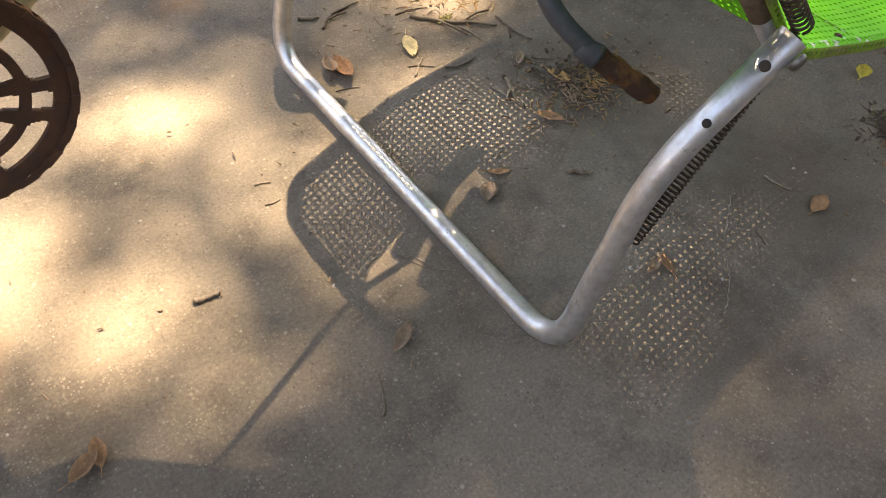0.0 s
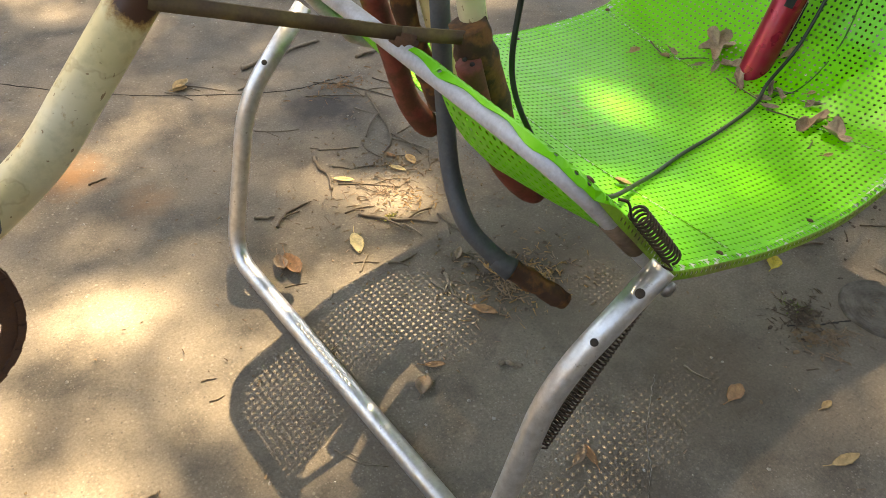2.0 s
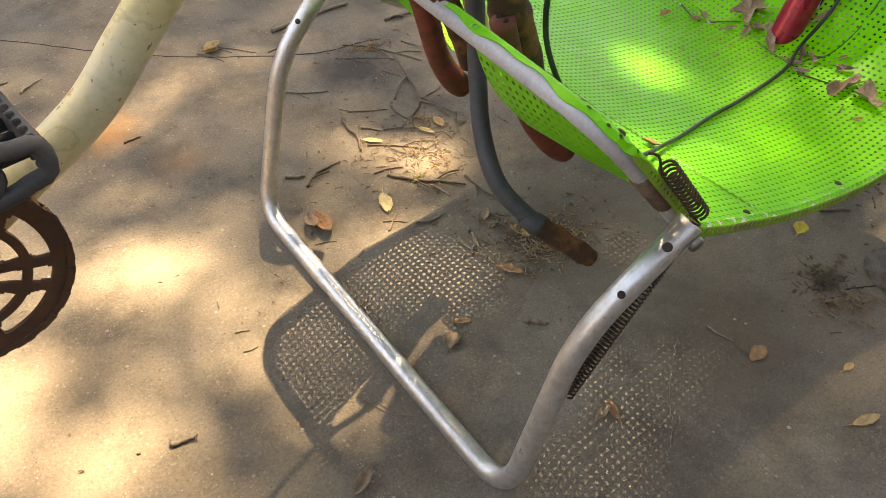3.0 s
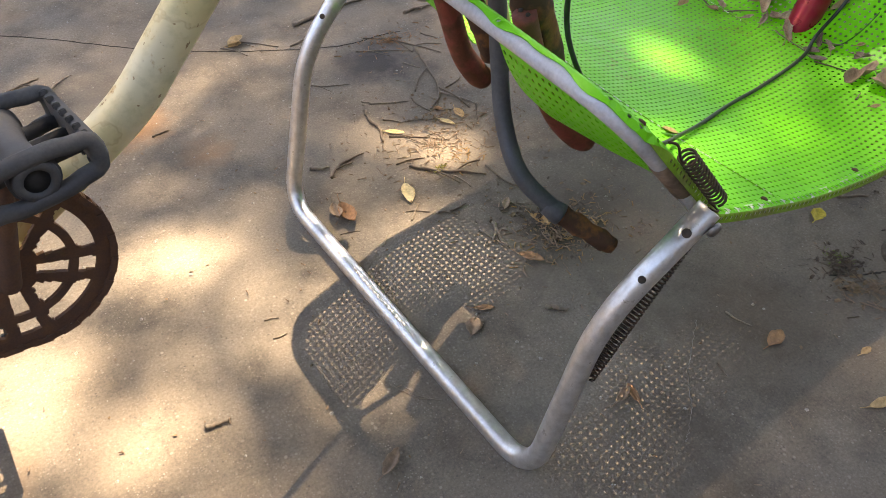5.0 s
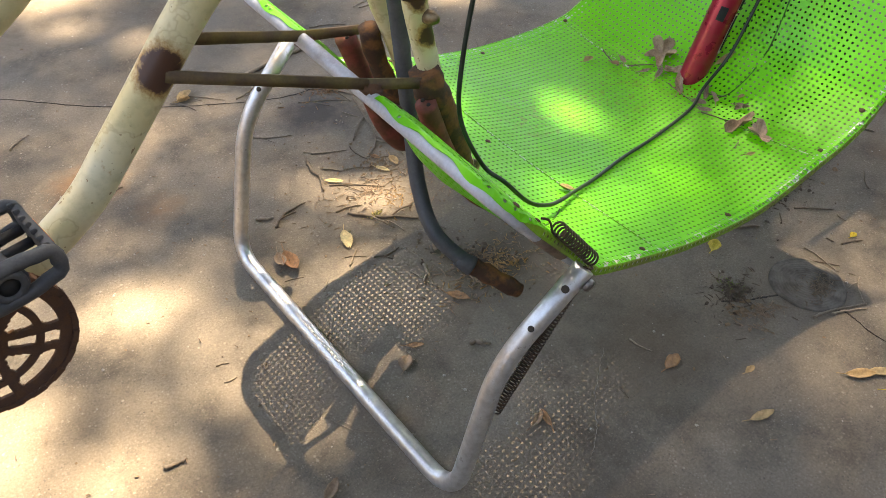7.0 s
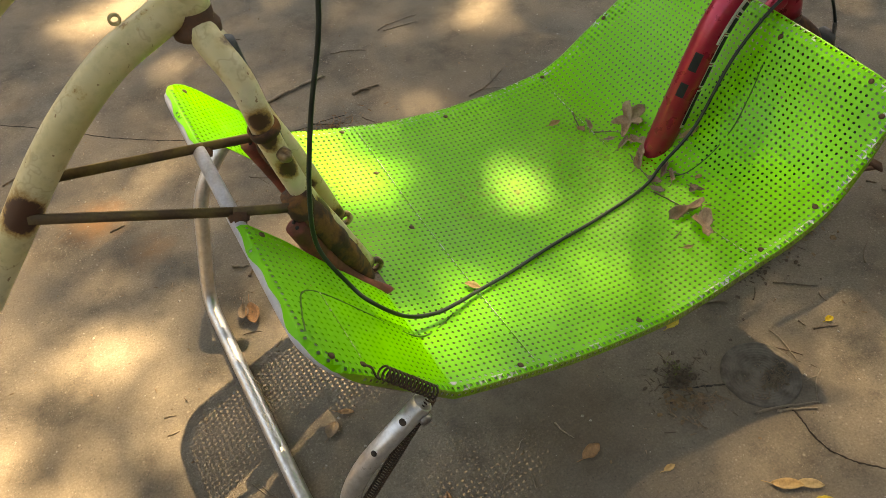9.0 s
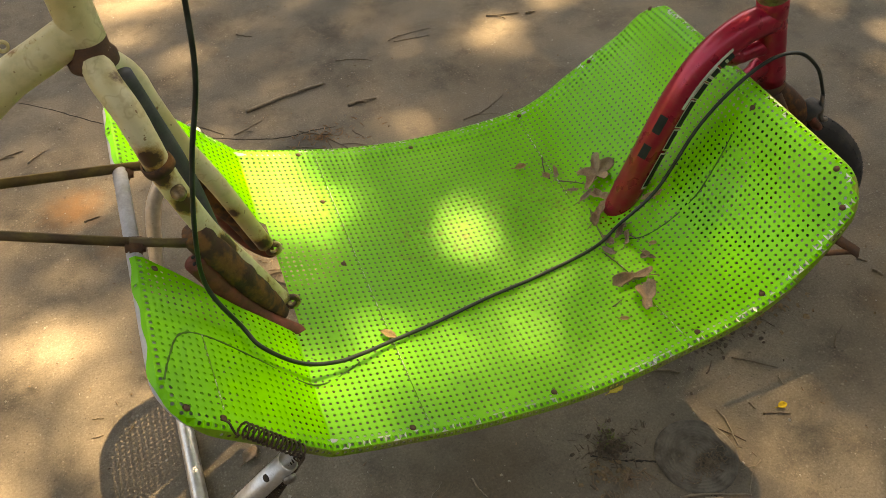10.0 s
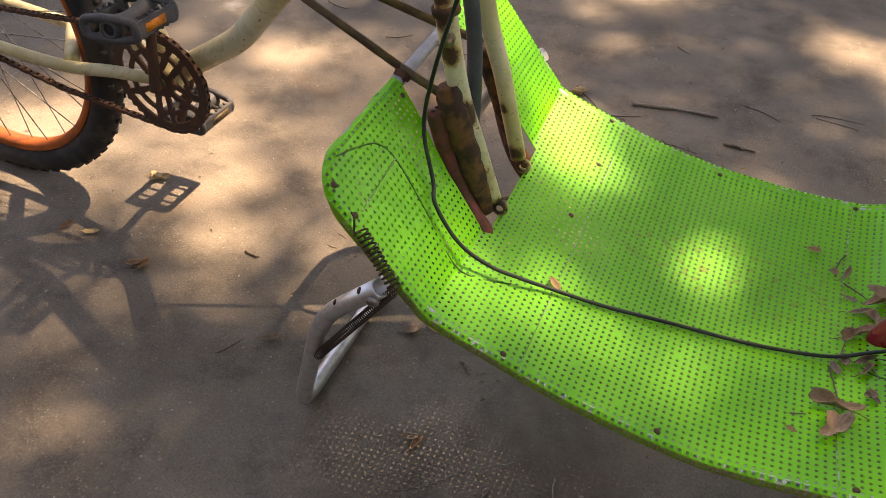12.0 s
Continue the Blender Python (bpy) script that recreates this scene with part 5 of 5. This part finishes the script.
    stem = sweep(curve_points([rows[0][2].co, rows[0][2].co + Vector((-length * 0.18, length * 0.02, 0.001)), rows[0][2].co + Vector((-length * 0.32, length * 0.06, 0.0005))], 3), 0.0006, 5, bm=bm)
    low = min(v.co.z for v in bm.verts)
    bmesh.ops.translate(bm, vec=(0, 0, -low + 0.0004), verts=bm.verts)
    bmesh.ops.solidify(bm, geom=bm.faces[:], thickness=0.0003)
    return bm


def leaf(place, length, width, yaw, material, label, curl=0.15, lobes=0, tilt=None, seed=0, group="fallen leaves"):
    ob = part("dry_leaf", leaf_bm(length, width, curl, lobes, seed), material)
    m = Matrix.Rotation(radians(yaw), 4, "Z")
    if tilt is not None:
        m = tilt.to_track_quat("Z", "Y").to_matrix().to_4x4() @ m
    ob.matrix_basis = Matrix.Translation(place) @ m
    return tagged(ob, label, "leaf", group)


LEAVES_BEHIND = [
    (-0.134, 0.226, 0.050, 0.021, -111, LEAF_PALE, 0.05), (-0.241, 0.230, 0.058, 0.026, -97, LEAF_BROWN, 0.45), (-0.255, 0.240, 0.044, 0.020, -104, LEAF_GREY, 0.7), (-0.166, 0.821, 0.040, 0.024, 20, LEAF_TAN, 0.3), (0.065, 0.368, 0.034, 0.017, -101, LEAF_TAN, 0.08), (0.031, 0.358, 0.034, 0.011, -64, LEAF_PALE, 0.1), (0.042, 0.398, 0.022, 0.010, -68, LEAF_BROWN, 0.2),
    (-0.065, 0.003, 0.040, 0.017, -60, LEAF_BROWN, 0.2), (-0.181, -0.038, 0.028, 0.010, -33, LEAF_BROWN, 0.2), (-0.212, -0.057, 0.030, 0.022, 40, LEAF_GREY, 0.1), (-0.113, -0.254, 0.030, 0.011, 75, LEAF_BROWN, 0.2), (0.108, -0.294, 0.036, 0.020, 10, LEAF_BROWN, 0.05),
    (0.132, -0.435, 0.040, 0.014, -15, LEAF_TAN, 0.2), (0.188, -0.374, 0.020, 0.010, 0, LEAF_TAN, 0.2),
]
LEAVES_BESIDE = [
    (-0.411, -0.171, 0.036, 0.016, 30, LEAF_GREY, 0.4), (-0.064, 0.379, 0.036, 0.012, -45, LEAF_PALE, 0.15), (0.312, -0.479, 0.044, 0.018, -35, LEAF_TAN, 0.2), (0.34, -0.495, 0.036, 0.016, -40, LEAF_TAN, 0.2), (-0.707, -0.118, 0.030, 0.016, 80, LEAF_BROWN, 0.5), (-0.722, -0.125, 0.034, 0.018, 20, LEAF_BROWN, 0.6),
    (-0.126, -0.249, 0.030, 0.012, 15, LEAF_GREY, 0.3), (-0.172, 0.809, 0.028, 0.024, 0, LEAF_TAN, 0.2), (-0.02, 0.12, 0.028, 0.012, 40, LEAF_GREY, 0.2), (0.0, 0.06, 0.040, 0.018, -80, LEAF_TAN, 0.15), (-0.85, -0.09, 0.035, 0.015, 20, LEAF_TAN, 0.4),
    (-0.904, -0.092, 0.030, 0.014, 70, LEAF_BROWN, 0.4),
]
GROUND_LEAVES = LEAVES_BEHIND + LEAVES_BESIDE
for k, (x, y, length, width, yaw, m, curl) in enumerate(GROUND_LEAVES):
    kind_words = {LEAF_PALE: "bleached straw-yellow leaf on the concrete", LEAF_TAN: "dry tan leaf lying on the concrete", LEAF_BROWN: "curled dry brown leaf on the concrete", LEAF_GREY: "faded grey-brown dry leaf on the concrete"}[m]
    leaf((x, y, 0.0006), length, width, yaw, m, kind_words, curl, 0, None, 40 + k)
for k, (x, y, length, width, yaw) in enumerate(((0.366, -0.170, 0.030, 0.022, 20), (0.332, -0.528, 0.040, 0.024, -30), (0.345, -0.545, 0.030, 0.020, 60), (0.590, -0.300, 0.016, 0.012, 0))):
    leaf((x, y, 0.0006), length, width, yaw, LEAF_YELLOW, "small yellow leaf on the concrete", 0.3, 0, None, 80 + k)
leaf((-0.845, 0.10, 0.0006), 0.05, 0.03, 20, LEAF_TAN, "pale dry scrap of leaf on the concrete", 0.2, 3, None, 93)
leaf((0.629, 1.281, 0.001), 0.05, 0.04, 60, LEAF_YELLOW, "orange-yellow leaf on the concrete", 0.3, 3, None, 90)
leaf((0.576, 1.212, 0.001), 0.06, 0.035, 10, LEAF_GREEN, "limp green leaf on the concrete", 0.4, 3, None, 91)
LARGE_DECK_LEAVES = [
    (0.440, 0.073, 0.072, 0.056, -59, DECK_LEAF, 5), (0.405, 0.002, 0.050, 0.022, 130, DECK_LEAF, 2), (0.476, -0.026, 0.036, 0.013, 70, LEAF_TAN, 0), (0.383, -0.136, 0.062, 0.026, -96, DECK_LEAF, 2), (0.382, -0.174, 0.062, 0.030, -27, DECK_LEAF, 3),
    (0.424, -0.109, 0.028, 0.015, 28, LEAF_GREY, 3), (0.392, -0.051, 0.026, 0.014, 9, LEAF_GREY, 0), (0.417, -0.045, 0.036, 0.013, -55, LEAF_GREY, 2), (0.018, -0.115, 0.024, 0.014, 60, LEAF_TAN, 0), (0.337, -0.192, 0.014, 0.008, 60, LEAF_TAN, 0), (0.342, 0.154, 0.020, 0.014, 80, LEAF_TAN, 0),
]
SMALL_DECK_LEAVES = [
    (0.372, 0.118, 0.018, 0.012, 10, LEAF_BROWN, 0), (0.389, 0.117, 0.030, 0.012, 160, DECK_LEAF, 2), (0.382, -0.070, 0.026, 0.011, 20, LEAF_GREY, 0), (0.418, -0.062, 0.030, 0.012, 150, DECK_LEAF, 2), (0.440, -0.094, 0.012, 0.008, 50, LEAF_TAN, 0),
    (0.425, 0.035, 0.040, 0.020, 30, DECK_LEAF, 3), (0.408, 0.048, 0.030, 0.010, 110, LEAF_GREY, 0), (0.396, 0.070, 0.020, 0.008, 60, LEAF_GREY, 0),
]
DECK_LEAVES = LARGE_DECK_LEAVES + SMALL_DECK_LEAVES
for k, (x, y, length, width, yaw, m, lobes) in enumerate(DECK_LEAVES):
    leaf(on_deck(x, y, 0.001), length, width, yaw, m, "crisp dead leaf lying on the green deck, " + {DECK_LEAF: "curled and brown", LEAF_GREY: "faded grey", LEAF_TAN: "small and tan", LEAF_BROWN: "small and dark"}[m], 0.35, lobes, deck_normal(x), 120 + k, "leaves on the deck")


def twig(points, r, label="thin dry twig on the concrete", z=0.0, forks=0, seed=0, name="twig"):
    rng = random.Random(seed)
    pts = [Vector((p[0], p[1], (p[2] if len(p) > 2 else z) + r * 0.9)) for p in points]
    if len(pts) == 2:
        d = pts[1] - pts[0]
        side = Vector((-d.y, d.x, 0)) * rng.uniform(-0.10, 0.10)
        pts = [pts[0], pts[0].lerp(pts[1], rng.uniform(0.3, 0.6)) + side, pts[1]]
    path = curve_points(pts, 5)
    for q in path[1:-1]:
        q += Vector((rng.uniform(-1, 1), rng.uniform(-1, 1), 0)) * r * 0.5
    n = len(path)
    bm = sweep(path, [r * (1 - 0.5 * k / n) * rng.uniform(0.85, 1.15) for k in range(n)], 7)
    for f in range(forks):
        k = int(n * (0.35 + 0.25 * f))
        d = (path[min(k + 1, n - 1)] - path[k - 1]).normalized()
        side = Vector((-d.y, d.x, 0)) * (1 if f % 2 else -1)
        length = (path[-1] - path[0]).length * 0.35
        sweep(curve_points([path[k], path[k] + d * length * 0.5 + side * length * 0.35 + Vector((0, 0, r)), path[k] + d * length + side * length * 0.6], 4), [r * 0.6 - 0.00002 * j for j in range(9)], 6, bm=bm)
    ob = part(name, bm, TWIG)
    return tagged(ob, label, "twig", "fallen twigs")


TWIGS_BY_STAND = [
    ((-0.073, 0.464), (-0.081, 0.435), (-0.080, 0.402), (-0.096, 0.364), 0.0036, 0), ((-0.054, 0.481), (0.011, 0.451), 0.0018, 0), ((-0.060, 0.424), (-0.038, 0.398), 0.0018, 0), ((-0.078, 0.374), (-0.039, 0.348), (0.005, 0.310), 0.0016, 2),
    ((0.021, 0.457), (0.026, 0.398), 0.0018, 0), ((0.127, 0.609), (0.105, 0.530), (0.076, 0.445), (0.036, 0.409), 0.0028, 2), ((0.076, 0.445), (0.095, 0.413), (0.110, 0.376), 0.0020, 0), ((0.091, 0.678), (0.126, 0.629), (0.161, 0.565), 0.0022, 2),
    ((-0.235, 0.366), (-0.207, 0.353), 0.0034, 0), ((-0.216, 0.326), (-0.186, 0.350), (-0.140, 0.356), 0.0026, 1),
]
TWIGS_IN_PATCH = [
    ((-0.094, 0.284), (-0.065, 0.251), (-0.034, 0.227), (-0.001, 0.197), 0.0032, 2), ((-0.049, 0.227), (-0.040, 0.185), 0.0016, 0), ((-0.164, 0.168), (-0.133, 0.195), 0.0018, 0), ((-0.120, 0.161), (-0.097, 0.153), (-0.072, 0.156), 0.0020, 1),
    ((-0.231, 0.144), (-0.214, 0.160), 0.0012, 0), ((0.110, 0.376), (0.081, 0.331), 0.0012, 0), ((0.095, 0.452), (0.144, 0.473), 0.0014, 0), ((0.077, 0.573), (0.095, 0.536), 0.0013, 0), ((-0.064, 0.096), (-0.078, 0.058), (-0.079, 0.039), 0.0032, 1),
    ((-0.091, 0.094), (-0.084, 0.062), (-0.080, 0.037), 0.0016, 0), ((-0.022, 0.129), (0.018, 0.095), 0.0015, 1), ((0.171, 0.654), (0.187, 0.622), 0.0014, 0), ((0.013, 0.217), (0.015, 0.169), (0.022, 0.146), 0.0022, 1), ((-0.11, -0.084), (-0.088, -0.103), 0.0040, 1),
]
TWIGS_BY_NOSE = [
    ((0.435, -0.159), (0.477, -0.184), 0.0030, 0), ((0.573, -0.192), (0.630, -0.238), 0.0018, 0), ((0.621, -0.250), (0.618, -0.270), 0.0016, 0), ((0.546, -0.275), (0.548, -0.289), 0.0018, 0), ((0.554, -0.301), (0.593, -0.317), 0.0020, 0),
    ((0.741, -0.243), (0.787, -0.208), 0.0016, 0), ((0.913, -0.097), (0.925, -0.111), 0.0022, 0), ((0.919, -0.131), (0.928, -0.147), 0.0030, 0), ((0.517, -0.203), (0.539, -0.184), 0.0014, 0),
]
TWIGS_UNDER = [
    ((-0.417, 0.594), (-0.387, 0.597), 0.0022, 0), ((-0.437, 0.106), (-0.419, 0.1), 0.0013, 0), ((-0.441, 0.071), (-0.422, 0.07), 0.0014, 0), ((-0.353, -0.076), (-0.314, -0.13), 0.0011, 0), ((-0.340, -0.09), (-0.325, -0.12), 0.0009, 0),
    ((-0.063, 0.496), (0.002, 0.457), 0.0013, 0), ((0.09, -0.225), (0.10, -0.262), 0.0013, 0), ((0.012, -0.28), (0.006, -0.30), 0.0016, 0), ((0.39, -0.384), (0.444, -0.412), 0.0022, 0),
]
TWIGS_FAR = [
    ((0.103, 0.856), (0.163, 0.856), 0.0025, 0), ((0.19, 0.745), (0.222, 0.752), (0.257, 0.745), 0.0042, 1), ((-0.079, 0.749), (-0.008, 0.778), 0.0018, 1), ((0.365, 0.973), (0.486, 0.985), 0.0016, 0), ((0.375, 0.962), (0.47, 0.952), 0.0014, 0),
    ((0.008, 1.172), (0.045, 1.142), 0.0018, 0), ((0.214, 0.941), (0.298, 0.905), 0.0016, 0), ((0.64, 0.976), (0.724, 0.953), 0.0030, 1), ((0.414, 0.586), (0.47, 0.60), (0.532, 0.636), 0.0022, 2),
]
TWIGS_BY_CRACK = [
    ((-0.200, 0.816), (-0.167, 0.76), 0.0016, 0), ((-0.18, 0.83), (-0.10, 0.76), 0.0014, 1), ((0.74, 0.945), (0.765, 0.94), 0.0040, 1), ((-0.474, -0.232), (-0.453, -0.19), 0.0012, 0), ((-0.12, 0.60), (-0.05, 0.56), 0.0014, 1),
    ((0.02, 0.66), (0.12, 0.60), 0.0013, 1), ((0.06, 0.70), (0.13, 0.66), 0.0013, 0), ((-0.03, 0.40), (0.03, 0.37), 0.0012, 0), ((0.03, 0.41), (0.08, 0.38), 0.0011, 0),
]
TWIGS_EDGE = [
    ((-0.11, 0.30), (-0.06, 0.29), 0.0016, 1), ((-0.52, 0.84), (-0.48, 0.87), 0.0022, 1), ((-0.59, 0.872), (-0.53, 0.891), 0.0022, 1), ((-0.27, 0.20), (-0.24, 0.19), 0.0010, 0), ((-0.16, 0.19), (-0.13, 0.17), 0.0012, 0),
    ((0.46, -0.28), (0.50, -0.33), 0.0014, 0), ((-0.95, 0.98), (-0.88, 0.96), 0.0020, 1), ((-0.71, 0.86), (-0.65, 0.90), 0.0016, 0),
]
TWIGS = TWIGS_BY_STAND + TWIGS_IN_PATCH + TWIGS_BY_NOSE + TWIGS_UNDER + TWIGS_FAR + TWIGS_BY_CRACK + TWIGS_EDGE
for k, (*pts, r, forks) in enumerate(TWIGS):
    twig(pts, r, "short dry twig lying on the concrete", 0.0, forks, 300 + k)
twig(((0.4916, -0.266), (0.4846, -0.330)), 0.0018, "thin dry twig beside the round cap", 0, 0, 402)
twig(((0.358, -0.3695), (0.40, -0.383), (0.454, -0.406)), 0.0022, "pale dry twig beside the round cap", 0, 0, 403)
twig(((0.503, -0.364), (0.454, -0.402)), 0.0014, "thin dry twig beside the round cap", 0, 1, 404)
twig(((-0.036, 0.822), (0.06, 0.842), (0.157, 0.856)), 0.0050, "thick grey fallen stick on the concrete", 0, 0, 400, "stick")
twig(((-0.566, -0.011), (-0.537, -0.015)), 0.0034, "short broken brown stick on the concrete", 0, 0, 401, "stick")
for k, (x0, y0, x1, y1) in enumerate(((0.385, 0.16, 0.375, 0.11), (0.385, 0.10, 0.42, 0.07), (0.40, 0.02, 0.385, -0.06), (0.42, -0.045, 0.43, -0.075), (0.375, -0.07, 0.385, -0.12), (0.335, -0.165, 0.352, -0.16))):
    p, q = on_deck(x0, y0, 0.001), on_deck(x1, y1, 0.001)
    tagged(twig(((p.x, p.y, p.z), (q.x, q.y, q.z)), 0.0013, "thin dry twig on the deck", 0, 0, 420 + k), group="twigs on the deck")


def litter(name, cx, cy, rx, ry, count, label, material, seed, size=(0.004, 0.016)):
    """A heap of crumbs of bark, stalk and leaf, too many to count."""
    rng = random.Random(seed)
    verts, faces = [], []
    for _ in range(count):
        a, d = rng.uniform(0, 6.283), abs(rng.gauss(0, 0.5))
        c = Vector((cx + rx * d * math.cos(a), cy + ry * d * math.sin(a), 0.001 + rng.uniform(0, 0.006) * max(0, 1 - d)))
        length, w = rng.uniform(*size), rng.uniform(0.0005, 0.0016)
        yaw = rng.uniform(0, 6.283)
        u, s = Vector((math.cos(yaw), math.sin(yaw), rng.uniform(-0.25, 0.25))), Vector((-math.sin(yaw), math.cos(yaw), 0))
        i = len(verts)
        for du, ds, dz in ((-1, -1, 0), (1, -0.4, 0), (1, 0.4, 0), (-1, 1, 0), (-0.6, 0, 1), (0.7, 0, 1)):
            verts.append(tuple(c + u * (du * length / 2) + s * (ds * w) + Vector((0, 0, max(0.0, dz * w)))))
        faces += [(i, i + 1, i + 5, i + 4), (i + 1, i + 2, i + 5), (i + 2, i + 3, i + 4, i + 5), (i + 3, i, i + 4), (i, i + 3, i + 2, i + 1)]
    ob = part(name, (verts, faces), material, smooth=False)
    return tagged(ob, label, "debris", kind="stuff")


litter("leaf_litter", 0.0, 0.02, 0.14, 0.10, 260, "dry crumbs of leaf and bark under the deck", LEAF_GREY, 11)
litter("leaf_litter", 0.03, 0.02, 0.12, 0.09, 160, "straw-coloured moss and stalks under the deck", LEAF_TAN, 12)
litter("leaf_litter", -0.03, 0.31, 0.17, 0.12, 170, "dry straw and bark crumbs on the concrete", LEAF_GREY, 13, (0.004, 0.022))
litter("leaf_litter", 0.0, 0.27, 0.10, 0.06, 36, "pale straw crumbs on the concrete", LEAF_TAN, 23, (0.004, 0.014))
litter("leaf_litter", 0.304, -0.262, 0.075, 0.050, 130, "brown crumbs of leaf and soil beside the round cap", TWIG, 14, (0.004, 0.018))
litter("leaf_litter", 0.298, -0.318, 0.060, 0.040, 70, "tan stalks beside the round cap", LEAF_GREY, 24, (0.006, 0.026))
litter("moss", 0.312, -0.248, 0.020, 0.028, 22, "green-brown moss tufts beside the round cap", LEAF_GREEN, 15, (0.004, 0.012))
litter("leaf_litter", 0.425, -0.340, 0.060, 0.040, 300, "soil and stalks on the round cap", TWIG, 16, (0.003, 0.012))
litter("leaf_litter", 0.10, 0.66, 0.12, 0.06, 120, "dark stalks and crumbs beside the crack", LEAF_BROWN, 17)
litter("leaf_litter", 0.58, -0.12, 0.12, 0.07, 300, "dark bark crumbs under the deck nose", TWIG, 18)
litter("leaf_litter", 0.1, 0.3, 2.0, 1.6, 900, "tiny dark crumbs strewn over the concrete", LEAF_GREY, 25, (0.002, 0.010))


def flakes(name, cx, cy, rx, ry, count, label, material, seed, size=(0.004, 0.012)):
    """Broken bits of dead leaf and bark, bent flakes lying at all angles."""
    rng = random.Random(seed)
    verts, faces = [], []
    for _ in range(count):
        a, d = rng.uniform(0, 6.283), abs(rng.gauss(0, 0.5))
        c = Vector((cx + rx * d * math.cos(a), cy + ry * d * math.sin(a), 0.0008 + rng.uniform(0, 0.004) * max(0, 1 - d)))
        r = rng.uniform(*size) * 0.5
        turn = Euler((rng.uniform(-0.5, 0.5), rng.uniform(-0.5, 0.5), rng.uniform(0, 6.283))).to_matrix()
        i = len(verts)
        n = 6
        ring = []
        for k in range(n):
            t = 2 * math.pi * k / n
            reach = r * rng.uniform(0.6, 1.15)
            ring.append(Vector((reach * math.cos(t), 0.62 * reach * math.sin(t), 0.35 * abs(math.sin(t)) * reach)))
        low = min((turn @ p).z for p in ring)
        for z in (0.0, 0.0006):
            verts += [tuple(c + turn @ p + Vector((0, 0, z - low))) for p in ring]
        faces += [tuple(range(i + n, i + 2 * n)), tuple(range(i + n - 1, i - 1, -1))]
        faces += [(i + k, i + (k + 1) % n, i + n + (k + 1) % n, i + n + k) for k in range(n)]
    return tagged(part(name, (verts, faces), material, smooth=False), label, "debris", kind="stuff")


flakes("leaf_flakes", 0.66, -0.115, 0.13, 0.055, 190, "broken brown leaf flakes and bark under the deck nose", FLAKE_BROWN, 31, (0.006, 0.018))
flakes("leaf_flakes", 0.56, -0.15, 0.16, 0.07, 90, "dark broken leaf flakes under the deck nose", FLAKE_DARK, 32, (0.004, 0.012))
flakes("leaf_flakes", 0.302, -0.262, 0.050, 0.045, 80, "broken leaf flakes and soil beside the round cap", FLAKE_DARK, 33, (0.004, 0.012))
flakes("leaf_flakes", 0.270, -0.295, 0.045, 0.030, 30, "brown leaf flakes beside the round cap", FLAKE_BROWN, 34, (0.005, 0.014))
flakes("leaf_flakes", 0.02, 0.06, 0.13, 0.10, 120, "dark broken leaf flakes under the deck", FLAKE_DARK, 35, (0.004, 0.013))
flakes("leaf_flakes", 0.03, 0.05, 0.11, 0.09, 70, "tan broken leaf flakes under the deck", FLAKE_BROWN, 36, (0.004, 0.012))
flakes("leaf_flakes", 0.02, 0.38, 0.15, 0.13, 90, "tan broken leaf flakes on the concrete", FLAKE_BROWN, 37, (0.003, 0.010))
flakes("leaf_flakes", 0.1, 0.3, 1.6, 1.3, 420, "small brown leaf flakes strewn over the concrete", FLAKE_BROWN, 38, (0.002, 0.007))
litter("moss", -0.058, 0.250, 0.022, 0.012, 60, "yellow-green moss on the mossy stick", LEAF_MOSS, 39, (0.003, 0.009))


def scatter_pebbles():
    rng = random.Random(5)
    verts, faces = [], []
    for _ in range(2000):
        x, y = rng.uniform(-1.4, 1.3), rng.uniform(-0.75, 1.7)
        r = 0.0008 + 0.0022 * rng.random() ** 4
        i = len(verts)
        for k in range(5):
            a = 2 * math.pi * k / 5 + rng.uniform(-0.3, 0.3)
            verts.append((x + r * math.cos(a), y + r * math.sin(a), 0.0))
        verts.append((x + rng.uniform(-0.3, 0.3) * r, y, r * 0.8))
        faces += [(i + k, i + (k + 1) % 5, i + 5) for k in range(5)]
    return tagged(part("grit", (verts, faces), PEBBLE, smooth=False), "loose pale grit and tiny pebbles on the concrete", "gravel", kind="stuff")


scatter_pebbles()


def round_cap(x, y, r):
    """A round cap with ring ridges, bedded in the slab."""
    prof = [(r * 1.04, 0.0), (r * 1.02, 0.003), (r * 0.97, 0.0035)]
    k = 0.93
    while k > 0.12:
        prof += [(r * k, 0.0018), (r * (k - 0.03), 0.0028), (r * (k - 0.055), 0.0028)]
        k -= 0.085
    prof += [(0.0, 0.002)]
    bm = lathe(prof, None, 48)
    for v in bm.verts:
        v.co.x *= 1.0 + 0.04 * noise.noise(v.co * 40)
        v.co.z += 0.0024 * noise.noise(v.co * 38 + Vector((3, 1, 0)))
    ob = part("round_cap", bm, CAP_IRON)
    ob.location = (x, y, 0)
    return tagged(ob, "weathered round cap with ring ridges set flush in the slab", "cap")


round_cap(0.417, -0.322, 0.060)
